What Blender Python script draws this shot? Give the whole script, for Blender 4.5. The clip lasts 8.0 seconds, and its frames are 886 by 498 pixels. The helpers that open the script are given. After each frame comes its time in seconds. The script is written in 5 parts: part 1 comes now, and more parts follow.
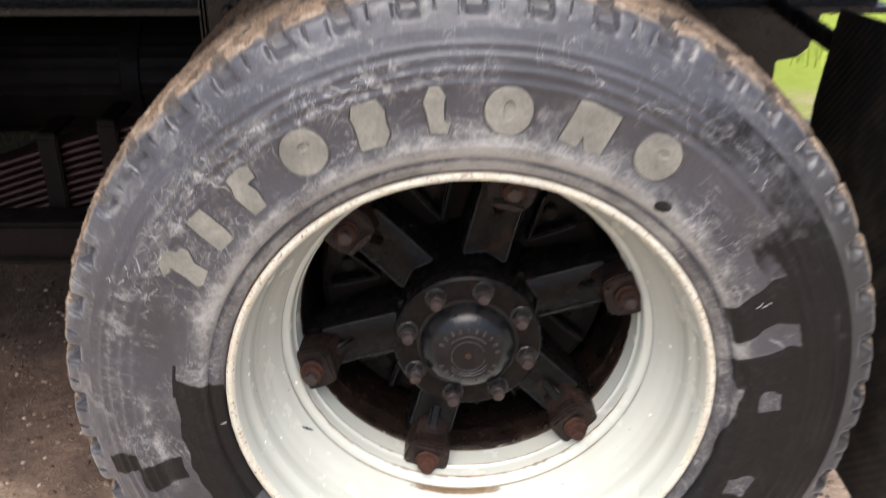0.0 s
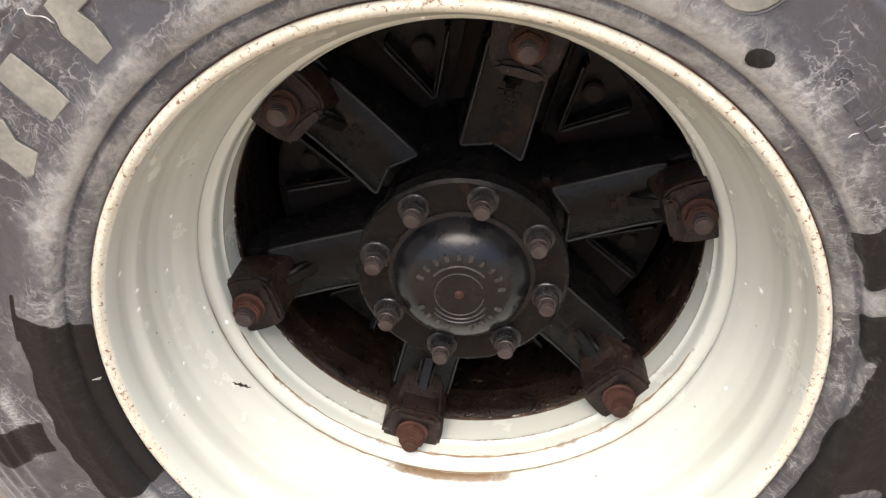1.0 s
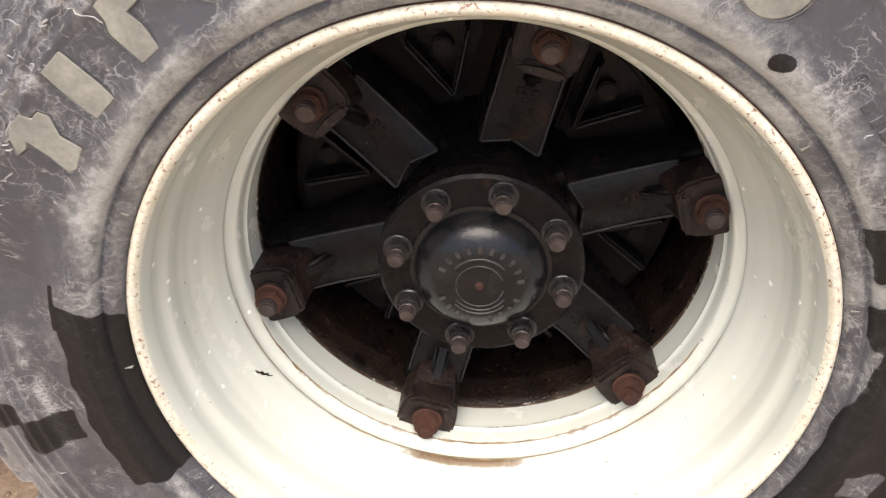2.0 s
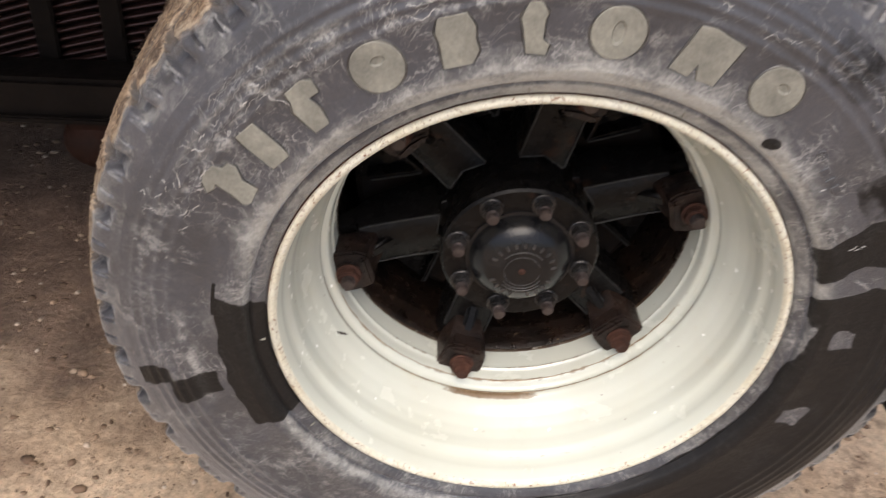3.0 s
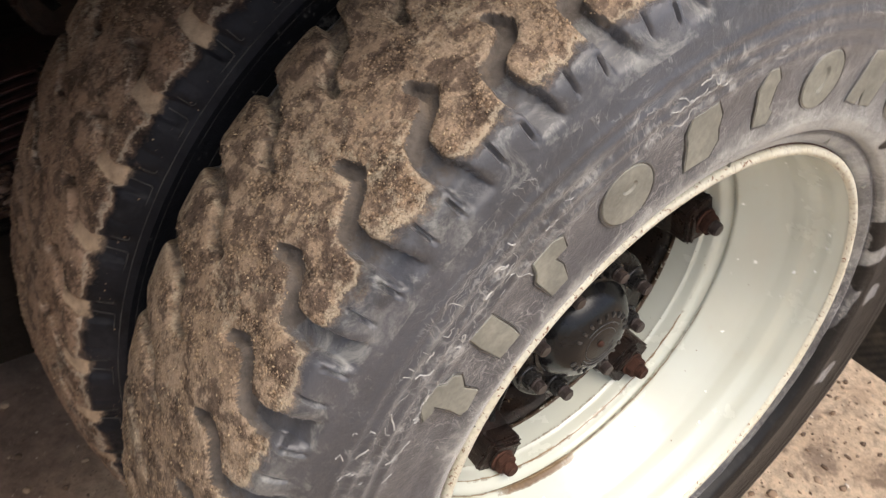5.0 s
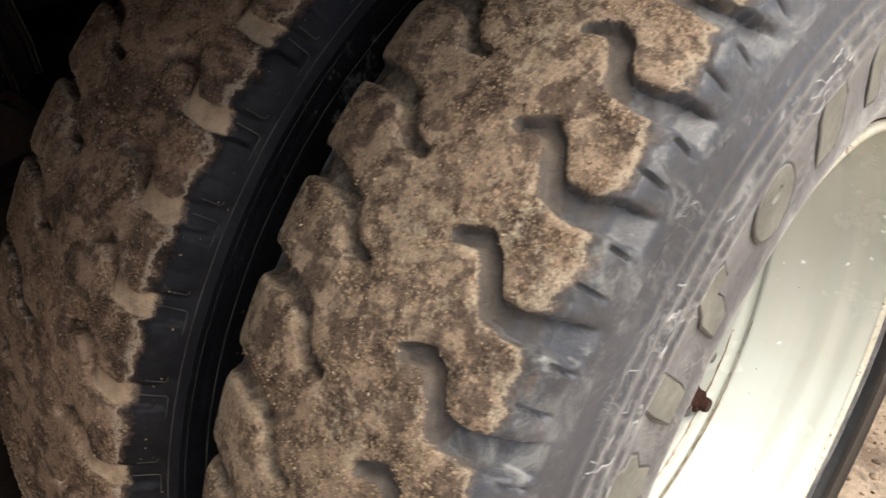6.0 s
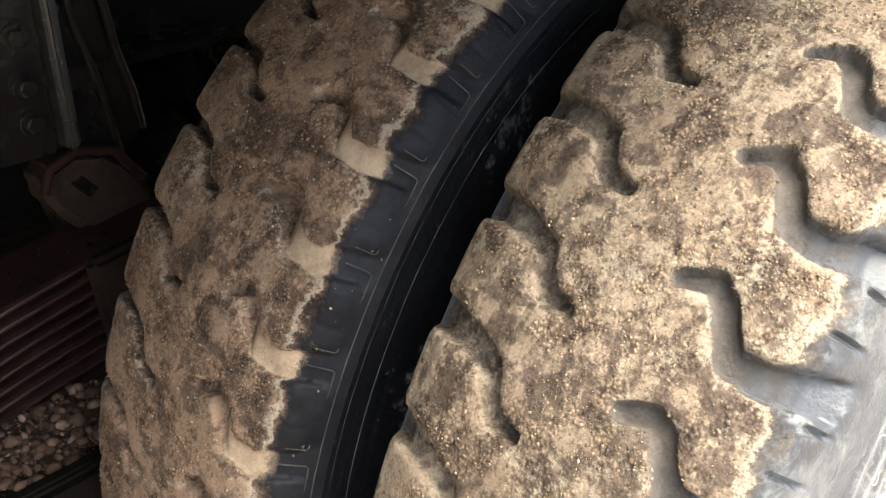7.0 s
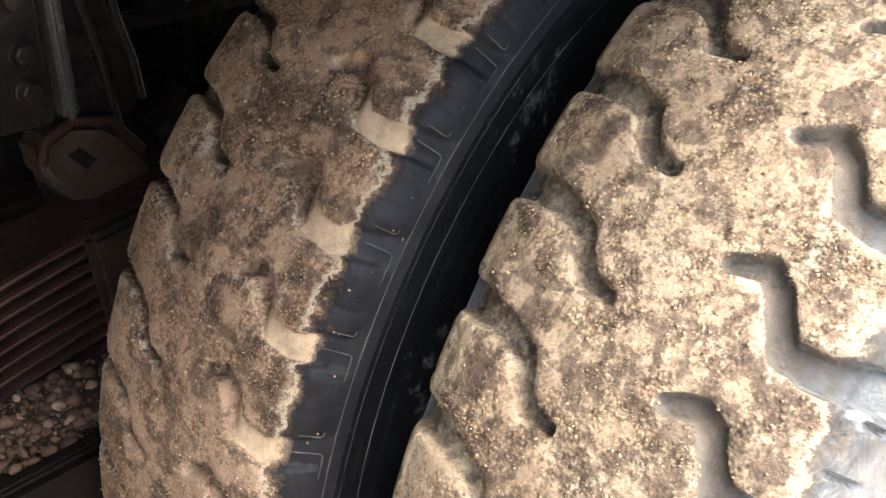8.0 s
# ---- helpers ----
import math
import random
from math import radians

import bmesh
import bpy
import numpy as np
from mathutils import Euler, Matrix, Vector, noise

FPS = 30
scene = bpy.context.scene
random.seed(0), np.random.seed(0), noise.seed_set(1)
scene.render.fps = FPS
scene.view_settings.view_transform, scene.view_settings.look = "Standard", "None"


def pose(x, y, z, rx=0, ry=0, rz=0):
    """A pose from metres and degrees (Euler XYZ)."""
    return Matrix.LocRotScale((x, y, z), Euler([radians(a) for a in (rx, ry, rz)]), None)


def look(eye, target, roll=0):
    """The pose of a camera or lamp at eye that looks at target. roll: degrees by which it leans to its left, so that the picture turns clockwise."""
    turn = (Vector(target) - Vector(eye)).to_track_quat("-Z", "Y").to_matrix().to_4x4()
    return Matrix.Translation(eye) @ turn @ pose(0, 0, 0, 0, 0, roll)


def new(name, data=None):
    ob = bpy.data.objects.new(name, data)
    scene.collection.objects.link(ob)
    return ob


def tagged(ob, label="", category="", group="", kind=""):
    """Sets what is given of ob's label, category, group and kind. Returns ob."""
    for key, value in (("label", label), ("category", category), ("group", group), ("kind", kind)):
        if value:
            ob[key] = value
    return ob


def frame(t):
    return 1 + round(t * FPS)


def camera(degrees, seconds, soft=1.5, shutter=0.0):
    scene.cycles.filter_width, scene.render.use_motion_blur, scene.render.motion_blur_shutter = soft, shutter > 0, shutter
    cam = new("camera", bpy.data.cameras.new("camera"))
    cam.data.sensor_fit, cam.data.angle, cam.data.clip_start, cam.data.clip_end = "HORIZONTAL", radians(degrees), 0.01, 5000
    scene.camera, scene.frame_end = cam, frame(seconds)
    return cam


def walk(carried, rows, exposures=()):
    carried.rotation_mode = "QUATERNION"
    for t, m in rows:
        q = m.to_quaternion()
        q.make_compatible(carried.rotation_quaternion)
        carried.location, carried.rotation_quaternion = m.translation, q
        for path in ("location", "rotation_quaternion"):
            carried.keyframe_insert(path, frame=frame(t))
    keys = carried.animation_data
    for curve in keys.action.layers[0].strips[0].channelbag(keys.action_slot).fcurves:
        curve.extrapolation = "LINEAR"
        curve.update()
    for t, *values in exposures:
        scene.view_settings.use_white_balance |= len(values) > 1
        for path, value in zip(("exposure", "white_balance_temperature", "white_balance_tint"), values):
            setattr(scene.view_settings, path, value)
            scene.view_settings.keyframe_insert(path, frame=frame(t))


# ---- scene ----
cam = camera(49.49, 8.0, 1.25, 0.3)
# seconds, eye x y z, yaw to the left from +y, pitch, roll
PATH = [
    (0, -0.0445, -0.9814, 1.1983, -0.58, -26.70, -0.01),
    (0.2, -0.0146, -0.8782, 1.1274, 2.29, -29.11, -0.86),
    (0.5, 0.0214, -0.7488, 1.0441, 4.45, -31.25, -0.97),
    (0.8, 0.0528, -0.6663, 1.0006, 5.06, -30.96, -1.64),
    (1, 0.0534, -0.6351, 0.9865, 5.30, -31.03, -1.28),
    (1.2, 0.0493, -0.6242, 0.9699, 5.54, -30.73, -1.24),
    (2.3, -0.0309, -0.6984, 1.0393, 2.21, -33.09, 0.44),
    (2.5, -0.0756, -0.7349, 1.0775, 1.07, -34.63, 1.01),
    (2.8, -0.1200, -0.8018, 1.1882, 0.33, -36.82, 1.98),
    (3, -0.1697, -0.8187, 1.2517, -4.38, -38.30, 4.66),
    (3.3, -0.2215, -0.8221, 1.2811, -10.91, -37.51, 8.70),
    (3.5, -0.2508, -0.7700, 1.2999, -13.83, -37.68, 10.73),
    (3.7, -0.3042, -0.7059, 1.3142, -16.59, -38.09, 9.80),
    (4, -0.4116, -0.6441, 1.3196, -18.09, -39.11, 9.49),
    (4.2, -0.5026, -0.5975, 1.3205, -21.43, -40.15, 10.42),
    (5.3, -0.6834, -0.3118, 1.1785, -46.97, -36.75, 5.48),
    (5.5, -0.6838, -0.2787, 1.1738, -47.88, -35.55, 3.20),
    (6, -0.7129, -0.2090, 1.1327, -48.92, -32.91, 0.47),
    (6.2, -0.7281, -0.1830, 1.1191, -48.34, -32.51, -0.71),
    (6.5, -0.7431, -0.1382, 1.1029, -47.53, -31.84, -1.63),
    (6.7, -0.7468, -0.1272, 1.0953, -46.82, -30.29, -1.48),
    (7, -0.7490, -0.1082, 1.0835, -47.63, -27.92, 0.03),
    (7.5, -0.7483, -0.0961, 1.0776, -49.07, -28.36, 1.48),
    (8, -0.7466, -0.0727, 1.0712, -48.73, -29.23, 1.31),
]


def aim(x, y, z, yaw, pitch, roll):
    yaw, pitch = radians(yaw), radians(pitch)
    way = Vector((-math.sin(yaw) * math.cos(pitch), math.cos(yaw) * math.cos(pitch), math.sin(pitch)))
    return look((x, y, z), Vector((x, y, z)) + way, roll)


EXPOSURES = [(0.0, 1.09, 6300, 13), (0.5, 1.33, 6400, 13), (1.0, 1.26, 6590, 12), (1.2, 1.36, 6590, 12), (2.3, 1.20, 6710, 12), (2.5, 1.10, 6720, 12), (3.0, 0.79, 6640, 12), (3.5, 0.80, 6650, 13), (4.0, 0.95, 6690, 12), (5.5, 0.85, 6780, 9), (6.0, 1.07, 6720, 7), (6.5, 1.67, 6430, 4), (7.0, 2.40, 6470, 1), (7.5, 2.74, 6500, 2), (8.0, 2.87, 6500, 3)]
walk(cam, [(r[0], aim(*r[1:])) for r in PATH], EXPOSURES)

# ---- light: a bright, thinly clouded sky ----
SUN_UP, SUN_TURN = 63.0, 188.0  # degrees; turn clockwise from +y
world = bpy.data.worlds.new("sky")
scene.world = world
world.use_nodes = True
sky = world.node_tree.nodes.new("ShaderNodeTexSky")
sky.sky_type, sky.sun_disc = "NISHITA", False
sky.sun_elevation, sky.sun_rotation = radians(SUN_UP), radians(SUN_TURN)
sky.air_density, sky.dust_density = 1.0, 4.0
back = world.node_tree.nodes["Background"]
world.node_tree.links.new(sky.outputs[0], back.inputs[0])
back.inputs[1].default_value = 0.135
sun = new("sun", bpy.data.lights.new("sun", "SUN"))
sun.data.energy, sun.data.angle, sun.data.color = 1.55, radians(50), (1.0, 0.95, 0.88)
a, e = radians(SUN_TURN), radians(SUN_UP)
sun.matrix_world = look((0, 0, 0), (-math.sin(a) * math.cos(e), -math.cos(a) * math.cos(e), -math.sin(e)))

# ---- materials ----


def material(name):
    m = bpy.data.materials.new(name)
    m.use_nodes = True
    return m, m.node_tree.nodes, m.node_tree.links, m.node_tree.nodes["Principled BSDF"]


def noise_node(m, scale, detail=5.0, rough=0.6, distort=0.0, space="Object"):
    n, l = m.node_tree.nodes, m.node_tree.links
    where = n.new("ShaderNodeTexCoord")
    t = n.new("ShaderNodeTexNoise")
    t.inputs["Scale"].default_value, t.inputs["Detail"].default_value = scale, detail
    t.inputs["Roughness"].default_value, t.inputs["Distortion"].default_value = rough, distort
    l.new(where.outputs[space], t.inputs["Vector"])
    return t.outputs["Fac"]


def ramp(m, source, stops):
    r = m.node_tree.nodes.new("ShaderNodeValToRGB")
    m.node_tree.links.new(source, r.inputs[0])
    while len(r.color_ramp.elements) < len(stops):
        r.color_ramp.elements.new(0.5)
    for el, (at, c) in zip(r.color_ramp.elements, stops):
        el.position, el.color = at, (*c, 1) if len(c) == 3 else c
    return r.outputs[0]


def grey(v):
    return (v, v, v)


def mix(m, fac, a, b, how="MIX"):
    x = m.node_tree.nodes.new("ShaderNodeMix")
    x.data_type, x.blend_type = "RGBA", how
    for socket, v in ((x.inputs[0], fac), (x.inputs[6], a), (x.inputs[7], b)):
        if isinstance(v, (int, float)):
            socket.default_value = v
        elif isinstance(v, tuple):
            socket.default_value = (*v, 1)
        else:
            m.node_tree.links.new(v, socket)
    return x.outputs[2]


def maths(m, how, a, b):
    x = m.node_tree.nodes.new("ShaderNodeMath")
    x.operation = how
    for socket, v in zip(x.inputs, (a, b)):
        if isinstance(v, (int, float)):
            socket.default_value = v
        else:
            m.node_tree.links.new(v, socket)
    return x.outputs[0]


def attribute(m, name):
    a = m.node_tree.nodes.new("ShaderNodeAttribute")
    a.attribute_name = name
    return a.outputs["Fac"]


def bump(m, height, strength, distance):
    b = m.node_tree.nodes.new("ShaderNodeBump")
    b.inputs["Strength"].default_value, b.inputs["Distance"].default_value = strength, distance
    m.node_tree.links.new(height, b.inputs["Height"])
    m.node_tree.links.new(b.outputs[0], m.node_tree.nodes["Principled BSDF"].inputs["Normal"])


def cells(m, scale, randomness=1.0):
    v = m.node_tree.nodes.new("ShaderNodeTexVoronoi")
    v.inputs["Scale"].default_value, v.inputs["Randomness"].default_value = scale, randomness
    m.node_tree.links.new(m.node_tree.nodes.new("ShaderNodeTexCoord").outputs["Object"], v.inputs["Vector"])
    return v


def worn(name, base, other, scale, rough=(0.4, 0.7), metal=0.0, spots=None, relief=0.3, depth=0.002, fine=220.0, gloss=0.5):
    """A surface of two tones at a coarse and a fine scale, with optional spots (colour, scale, from)."""
    m, n, l, p = material(name)
    c = mix(m, ramp(m, noise_node(m, scale, 6, 0.65), [(0.35, grey(0)), (0.68, grey(1))]), base, other)
    c = mix(m, 0.35, c, ramp(m, noise_node(m, fine, 3, 0.6), [(0.3, grey(0.35)), (0.7, grey(1.0))]), "MULTIPLY")
    if spots:
        c = mix(m, ramp(m, noise_node(m, spots[1], 5, 0.7, 0.6), [(spots[2], grey(0)), (spots[2] + 0.06, grey(1))]), c, spots[0])
    l.new(c, p.inputs["Base Color"])
    l.new(ramp(m, noise_node(m, scale * 2.3, 4), [(0.3, grey(rough[0])), (0.7, grey(rough[1]))]), p.inputs["Roughness"])
    p.inputs["Metallic"].default_value = metal
    p.inputs["Specular IOR Level"].default_value = gloss
    bump(m, noise_node(m, fine * 0.6, 5, 0.7), relief, depth)
    return m


def polar(m, along, outward, shake=0.0):
    """Place on a wheel's face as (way round the turn, distance from the axle), each times its own scale, shaken a little."""
    n, l = m.node_tree.nodes, m.node_tree.links
    where = n.new("ShaderNodeTexCoord").outputs["Object"]
    sep = n.new("ShaderNodeSeparateXYZ")
    l.new(where, sep.inputs[0])
    x, z = sep.outputs["X"], sep.outputs["Z"]
    angle = maths(m, "ARCTAN2", x, z)
    radius = maths(m, "SQRT", maths(m, "ADD", maths(m, "MULTIPLY", x, x), maths(m, "MULTIPLY", z, z)), 0.0)
    wobble = maths(m, "MULTIPLY", maths(m, "SUBTRACT", noise_node(m, 34, 4, 0.6), 0.5), shake)
    both = n.new("ShaderNodeCombineXYZ")
    l.new(maths(m, "MULTIPLY", maths(m, "ADD", maths(m, "MULTIPLY", angle, 0.4), wobble), along), both.inputs[0])
    l.new(maths(m, "MULTIPLY", maths(m, "ADD", radius, wobble), outward), both.inputs[1])
    return both.outputs[0]


def hairlines(m, along, outward, thin, shake, seed):
    """Thin wavering lines: where a stretched noise passes its middle."""
    t = m.node_tree.nodes.new("ShaderNodeTexNoise")
    t.noise_dimensions = "4D"
    t.inputs["Scale"].default_value, t.inputs["Detail"].default_value, t.inputs["Roughness"].default_value, t.inputs["W"].default_value = 1.0, 3.0, 0.55, seed
    m.node_tree.links.new(polar(m, along, outward, shake), t.inputs["Vector"])
    off = maths(m, "ABSOLUTE", maths(m, "SUBTRACT", t.outputs["Fac"], 0.5), 0.0)
    return ramp(m, off, [(0.0, grey(1)), (thin * 0.5, grey(0.55)), (thin, grey(0))])


def dusted(m, amount, clean, dust, faded):
    """Grey rubber under a thin film of dust, smeared along the turn: its colour, the film and a streaky field."""
    streak = noise_node(m, 26, 9, 0.75, 0.8)
    rubber = mix(m, ramp(m, noise_node(m, 9, 6, 0.6), [(0.35, grey(0)), (0.7, grey(1))]), clean, faded)
    smear = m.node_tree.nodes.new("ShaderNodeTexNoise")
    smear.inputs["Scale"].default_value, smear.inputs["Detail"].default_value, smear.inputs["Roughness"].default_value = 1.0, 7.0, 0.68
    m.node_tree.links.new(polar(m, 14, 52, 0.05), smear.inputs["Vector"])
    d = maths(m, "ADD", amount, maths(m, "ADD", maths(m, "MULTIPLY", maths(m, "SUBTRACT", streak, 0.5), 0.8), maths(m, "MULTIPLY", maths(m, "SUBTRACT", noise_node(m, 150, 5, 0.75), 0.5), 0.55)))
    d = maths(m, "ADD", d, maths(m, "MULTIPLY", maths(m, "SUBTRACT", smear.outputs["Fac"], 0.5), 1.1))
    film = ramp(m, d, [(0.36, grey(0)), (0.58, grey(0.20)), (0.92, grey(0.90))])
    return mix(m, film, rubber, dust), film, streak


def tread_material(name, mud, mud_dark, floor, fringe, clean, dusty, gloss, damp_scale):
    """Rubber under dried mud; the mesh says where the mud lies, and where smooth silt fills the grooves."""
    m, n, l, p = material(name)
    lumps = noise_node(m, 80, 8, 0.72, 0.3)
    grit = noise_node(m, 480, 4, 0.7)
    sand = cells(m, 560)
    # tan crust, paler and browner over hand-sized stretches
    soil = mix(m, ramp(m, noise_node(m, 11, 4, 0.55), [(0.36, grey(0)), (0.64, grey(1))]), tuple(c * k for c, k in zip(mud, (0.80, 0.76, 0.74))), mud)
    # dark damp patches, coin-sized, with ragged edges
    damp_and_shade = maths(m, "ADD", noise_node(m, damp_scale, 4, 0.55, 0.6), maths(m, "MULTIPLY", maths(m, "SUBTRACT", noise_node(m, 170, 6, 0.75), 0.5), 0.45))
    damp_and_shade = maths(m, "ADD", damp_and_shade, maths(m, "MULTIPLY", maths(m, "SUBTRACT", noise_node(m, 9, 3, 0.5), 0.5), 0.35))
    # the mesh adds its own darker mud and the painted groove shade
    damp_and_shade = maths(m, "ADD", damp_and_shade, attribute(m, "damp_and_shade"))
    damp_and_shade = ramp(m, damp_and_shade, [(0.510, grey(0)), (0.55, grey(0.6)), (0.63, grey(0.95))])
    soil = mix(m, damp_and_shade, soil, mud_dark)
    # hollows of the lumps darkened in the colour, as shade within the relief
    pits = ramp(m, lumps, [(0.39, grey(0.9)), (0.46, grey(0))])
    soil = mix(m, pits, soil, tuple(0.75 * a + 0.25 * b for a, b in zip(mud_dark, mud)))
    # scattered pale and dark grains
    tone = ramp(m, sand.outputs["Color"], [(0.2, grey(0.62)), (0.45, grey(0.98)), (0.70, grey(1.02)), (0.82, (1.32, 1.29, 1.24))])
    loose = ramp(m, noise_node(m, 36, 6, 0.7, 0.3), [(0.42, grey(0.25)), (0.60, grey(1))])
    soil = mix(m, loose, soil, mix(m, 1.0, soil, tone, "MULTIPLY"))
    soil = mix(m, 0.45, soil, ramp(m, grit, [(0.32, grey(0.55)), (0.55, grey(1.0)), (0.72, (1.3, 1.28, 1.25))]), "MULTIPLY")
    # clods with pale tops and dark gaps: their shading painted into the soil
    clod = cells(m, 430)
    heap = ramp(m, noise_node(m, 33, 7, 0.75, 0.4), [(0.46, grey(0)), (0.56, grey(1))])
    shade = mix(m, 1.0, ramp(m, clod.outputs["Distance"], [(0.25, grey(1.08)), (0.6, grey(0.55))]), ramp(m, clod.outputs["Color"], [(0.25, (0.62, 0.56, 0.50)), (0.45, grey(0.96)), (0.78, (1.16, 1.12, 1.06))]), "MULTIPLY")
    soil = mix(m, heap, soil, mix(m, 1.0, soil, shade, "MULTIPLY"))
    silt = ramp(m, maths(m, "ADD", attribute(m, "silt"), maths(m, "MULTIPLY", maths(m, "SUBTRACT", noise_node(m, 110, 9, 0.8), 0.5), 1.1)), [(0.34, grey(0)), (0.62, grey(1))])
    smooth = mix(m, ramp(m, noise_node(m, 38, 8, 0.75), [(0.36, grey(0)), (0.66, grey(1))]), tuple(c * 0.62 for c in floor), tuple(c * 1.25 for c in floor))
    smooth = mix(m, ramp(m, noise_node(m, 26, 7, 0.75, 0.5), [(0.51, grey(0)), (0.65, grey(0.45))]), smooth, tuple(0.55 * c for c in mud))
    soil = mix(m, silt, soil, smooth)
    rubber, film, _ = dusted(m, maths(m, "ADD", maths(m, "MULTIPLY", attribute(m, "lug"), 0.22), 0.16), clean, dusty, tuple(1.9 * c for c in clean))
    # bare black scrapes and smears of pale silt on the shoulder
    rubber = mix(m, ramp(m, noise_node(m, 30, 7, 0.72, 0.6), [(0.50, grey(0)), (0.62, grey(0.7))]), rubber, tuple(0.6 * c for c in clean))
    if gloss > 0.2:
        rubber = mix(m, ramp(m, noise_node(m, 24, 9, 0.8, 0.8), [(0.53, grey(0)), (0.63, grey(0.5))]), rubber, tuple(0.75 * c for c in dusty))
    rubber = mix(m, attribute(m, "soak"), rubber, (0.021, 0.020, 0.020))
    edge = maths(m, "ADD", attribute(m, "mud"), maths(m, "MULTIPLY", maths(m, "SUBTRACT", noise_node(m, 85, 9, 0.80), 0.5), 1.25))
    rim_of_mud = ramp(m, edge, [(0.50, grey(0)), (0.56, grey(0.75)), (0.62, grey(0.6)), (0.74, grey(0))])
    soil = mix(m, maths(m, "MULTIPLY", rim_of_mud, maths(m, "SUBTRACT", 1.0, silt)), soil, fringe)
    where = ramp(m, edge, [(0.26, grey(0)), (0.42, grey(0.3)), (0.55, grey(1))])
    l.new(mix(m, where, rubber, soil), p.inputs["Base Color"])
    l.new(mix(m, where, ramp(m, film, [(0.0, grey(0.36)), (0.6, grey(0.62))]), grey(0.92)), p.inputs["Roughness"])
    l.new(ramp(m, where, [(0, grey(gloss)), (1, grey(0.3))]), p.inputs["Specular IOR Level"])
    l.new(ramp(m, where, [(0, grey(0.28 if gloss > 0.2 else 0.0)), (1, grey(0))]), p.inputs["Sheen Weight"])
    p.inputs["Sheen Roughness"].default_value = 0.45
    grains = maths(m, "MULTIPLY", maths(m, "MULTIPLY", ramp(m, sand.outputs["Distance"], [(0.0, grey(1)), (0.7, grey(0))]), loose), 0.25)
    rough = maths(m, "ADD", maths(m, "ADD", maths(m, "MULTIPLY", lumps, 0.8), grains), maths(m, "MULTIPLY", grit, 0.3))
    rough = maths(m, "ADD", rough, maths(m, "MULTIPLY", maths(m, "MULTIPLY", ramp(m, clod.outputs["Distance"], [(0.1, grey(1)), (0.65, grey(0))]), heap), 0.45))
    rough = maths(m, "MULTIPLY", rough, maths(m, "SUBTRACT", 1.0, maths(m, "MULTIPLY", silt, 0.6)))
    h = maths(m, "ADD", maths(m, "MULTIPLY", rough, where), maths(m, "MULTIPLY", grit, 0.2))
    bump(m, h, 0.6, 0.0035)
    return m


def crumb_material():
    m, n, l, p = material("dry_mud_crumb")
    rnd = n.new("ShaderNodeNewGeometry").outputs["Random Per Island"]
    l.new(ramp(m, rnd, [(0.0, (0.08, 0.05, 0.035)), (0.5, (0.22, 0.15, 0.092)), (0.92, (0.34, 0.245, 0.145)), (1.0, (0.44, 0.345, 0.22))]), p.inputs["Base Color"])
    p.inputs["Roughness"].default_value = 0.55
    bump(m, noise_node(m, 900, 3), 0.3, 0.0005)
    return m


def sidewall_material(name, clean, dust, faded, crazed=1.0):
    m, n, l, p = material(name)
    c, film, streak = dusted(m, attribute(m, "dust"), clean, dust, faded)
    wet = ramp(m, maths(m, "ADD", attribute(m, "wet"), maths(m, "MULTIPLY", maths(m, "SUBTRACT", noise_node(m, 60, 5, 0.6), 0.5), 0.3)), [(0.44, grey(0)), (0.56, grey(1))])
    c = mix(m, wet, c, (0.0095, 0.0088, 0.0088))
    dry = maths(m, "SUBTRACT", 1.0, maths(m, "MULTIPLY", wet, 0.92))
    height = maths(m, "ADD", noise_node(m, 160, 6, 0.7), streak)
    if crazed:
        patches = noise_node(m, 11, 5, 0.65)
        strewn = noise_node(m, 23, 5, 0.65)
        for along, outward, thin, shake, seed, spread_in, low, strong in ((10, 64, 0.010, 0.035, 1.0, patches, 0.50, 0.55), (66, 9, 0.010, 0.03, 5.0, strewn, 0.52, 0.55), (34, 42, 0.008, 0.03, 9.0, patches, 0.56, 0.25), (19, 17, 0.0045, 0.05, 14.0, strewn, 0.50, 0.65)):
            here = ramp(m, maths(m, "ADD", spread_in, maths(m, "MULTIPLY", attribute(m, "dust"), 0.16)), [(low, grey(0)), (low + 0.12, grey(1))])
            line = maths(m, "MULTIPLY", maths(m, "MULTIPLY", hairlines(m, along, outward, thin, shake, seed), here), maths(m, "MULTIPLY", dry, strong * crazed))
            c = mix(m, line, c, (0.36, 0.355, 0.34))
            height = maths(m, "ADD", height, maths(m, "MULTIPLY", line, 0.5))
    c = mix(m, 0.45, c, ramp(m, noise_node(m, 240, 6, 0.75), [(0.3, grey(0.55)), (0.62, grey(1.0)), (0.75, grey(1.35))]), "MULTIPLY")
    flake = maths(m, "MULTIPLY", attribute(m, "scuff"), ramp(m, noise_node(m, 330, 4, 0.65), [(0.38, grey(0.1)), (0.56, grey(1.0))]))
    c = mix(m, flake, c, (0.43, 0.425, 0.40))
    l.new(c, p.inputs["Base Color"])
    l.new(mix(m, wet, ramp(m, film, [(0.0, grey(0.36)), (0.6, grey(0.62))]), grey(0.42)), p.inputs["Roughness"])
    l.new(ramp(m, wet, [(0, grey(0.62 if crazed else 0.12)), (1, grey(0.25))]), p.inputs["Specular IOR Level"])
    # dust catches light seen along the surface
    l.new(maths(m, "MULTIPLY", dry, 0.30 if crazed else 0.0), p.inputs["Sheen Weight"])
    p.inputs["Sheen Roughness"].default_value = 0.45
    bump(m, maths(m, "ADD", height, maths(m, "MULTIPLY", flake, 0.8)), 0.35, 0.0025)
    return m


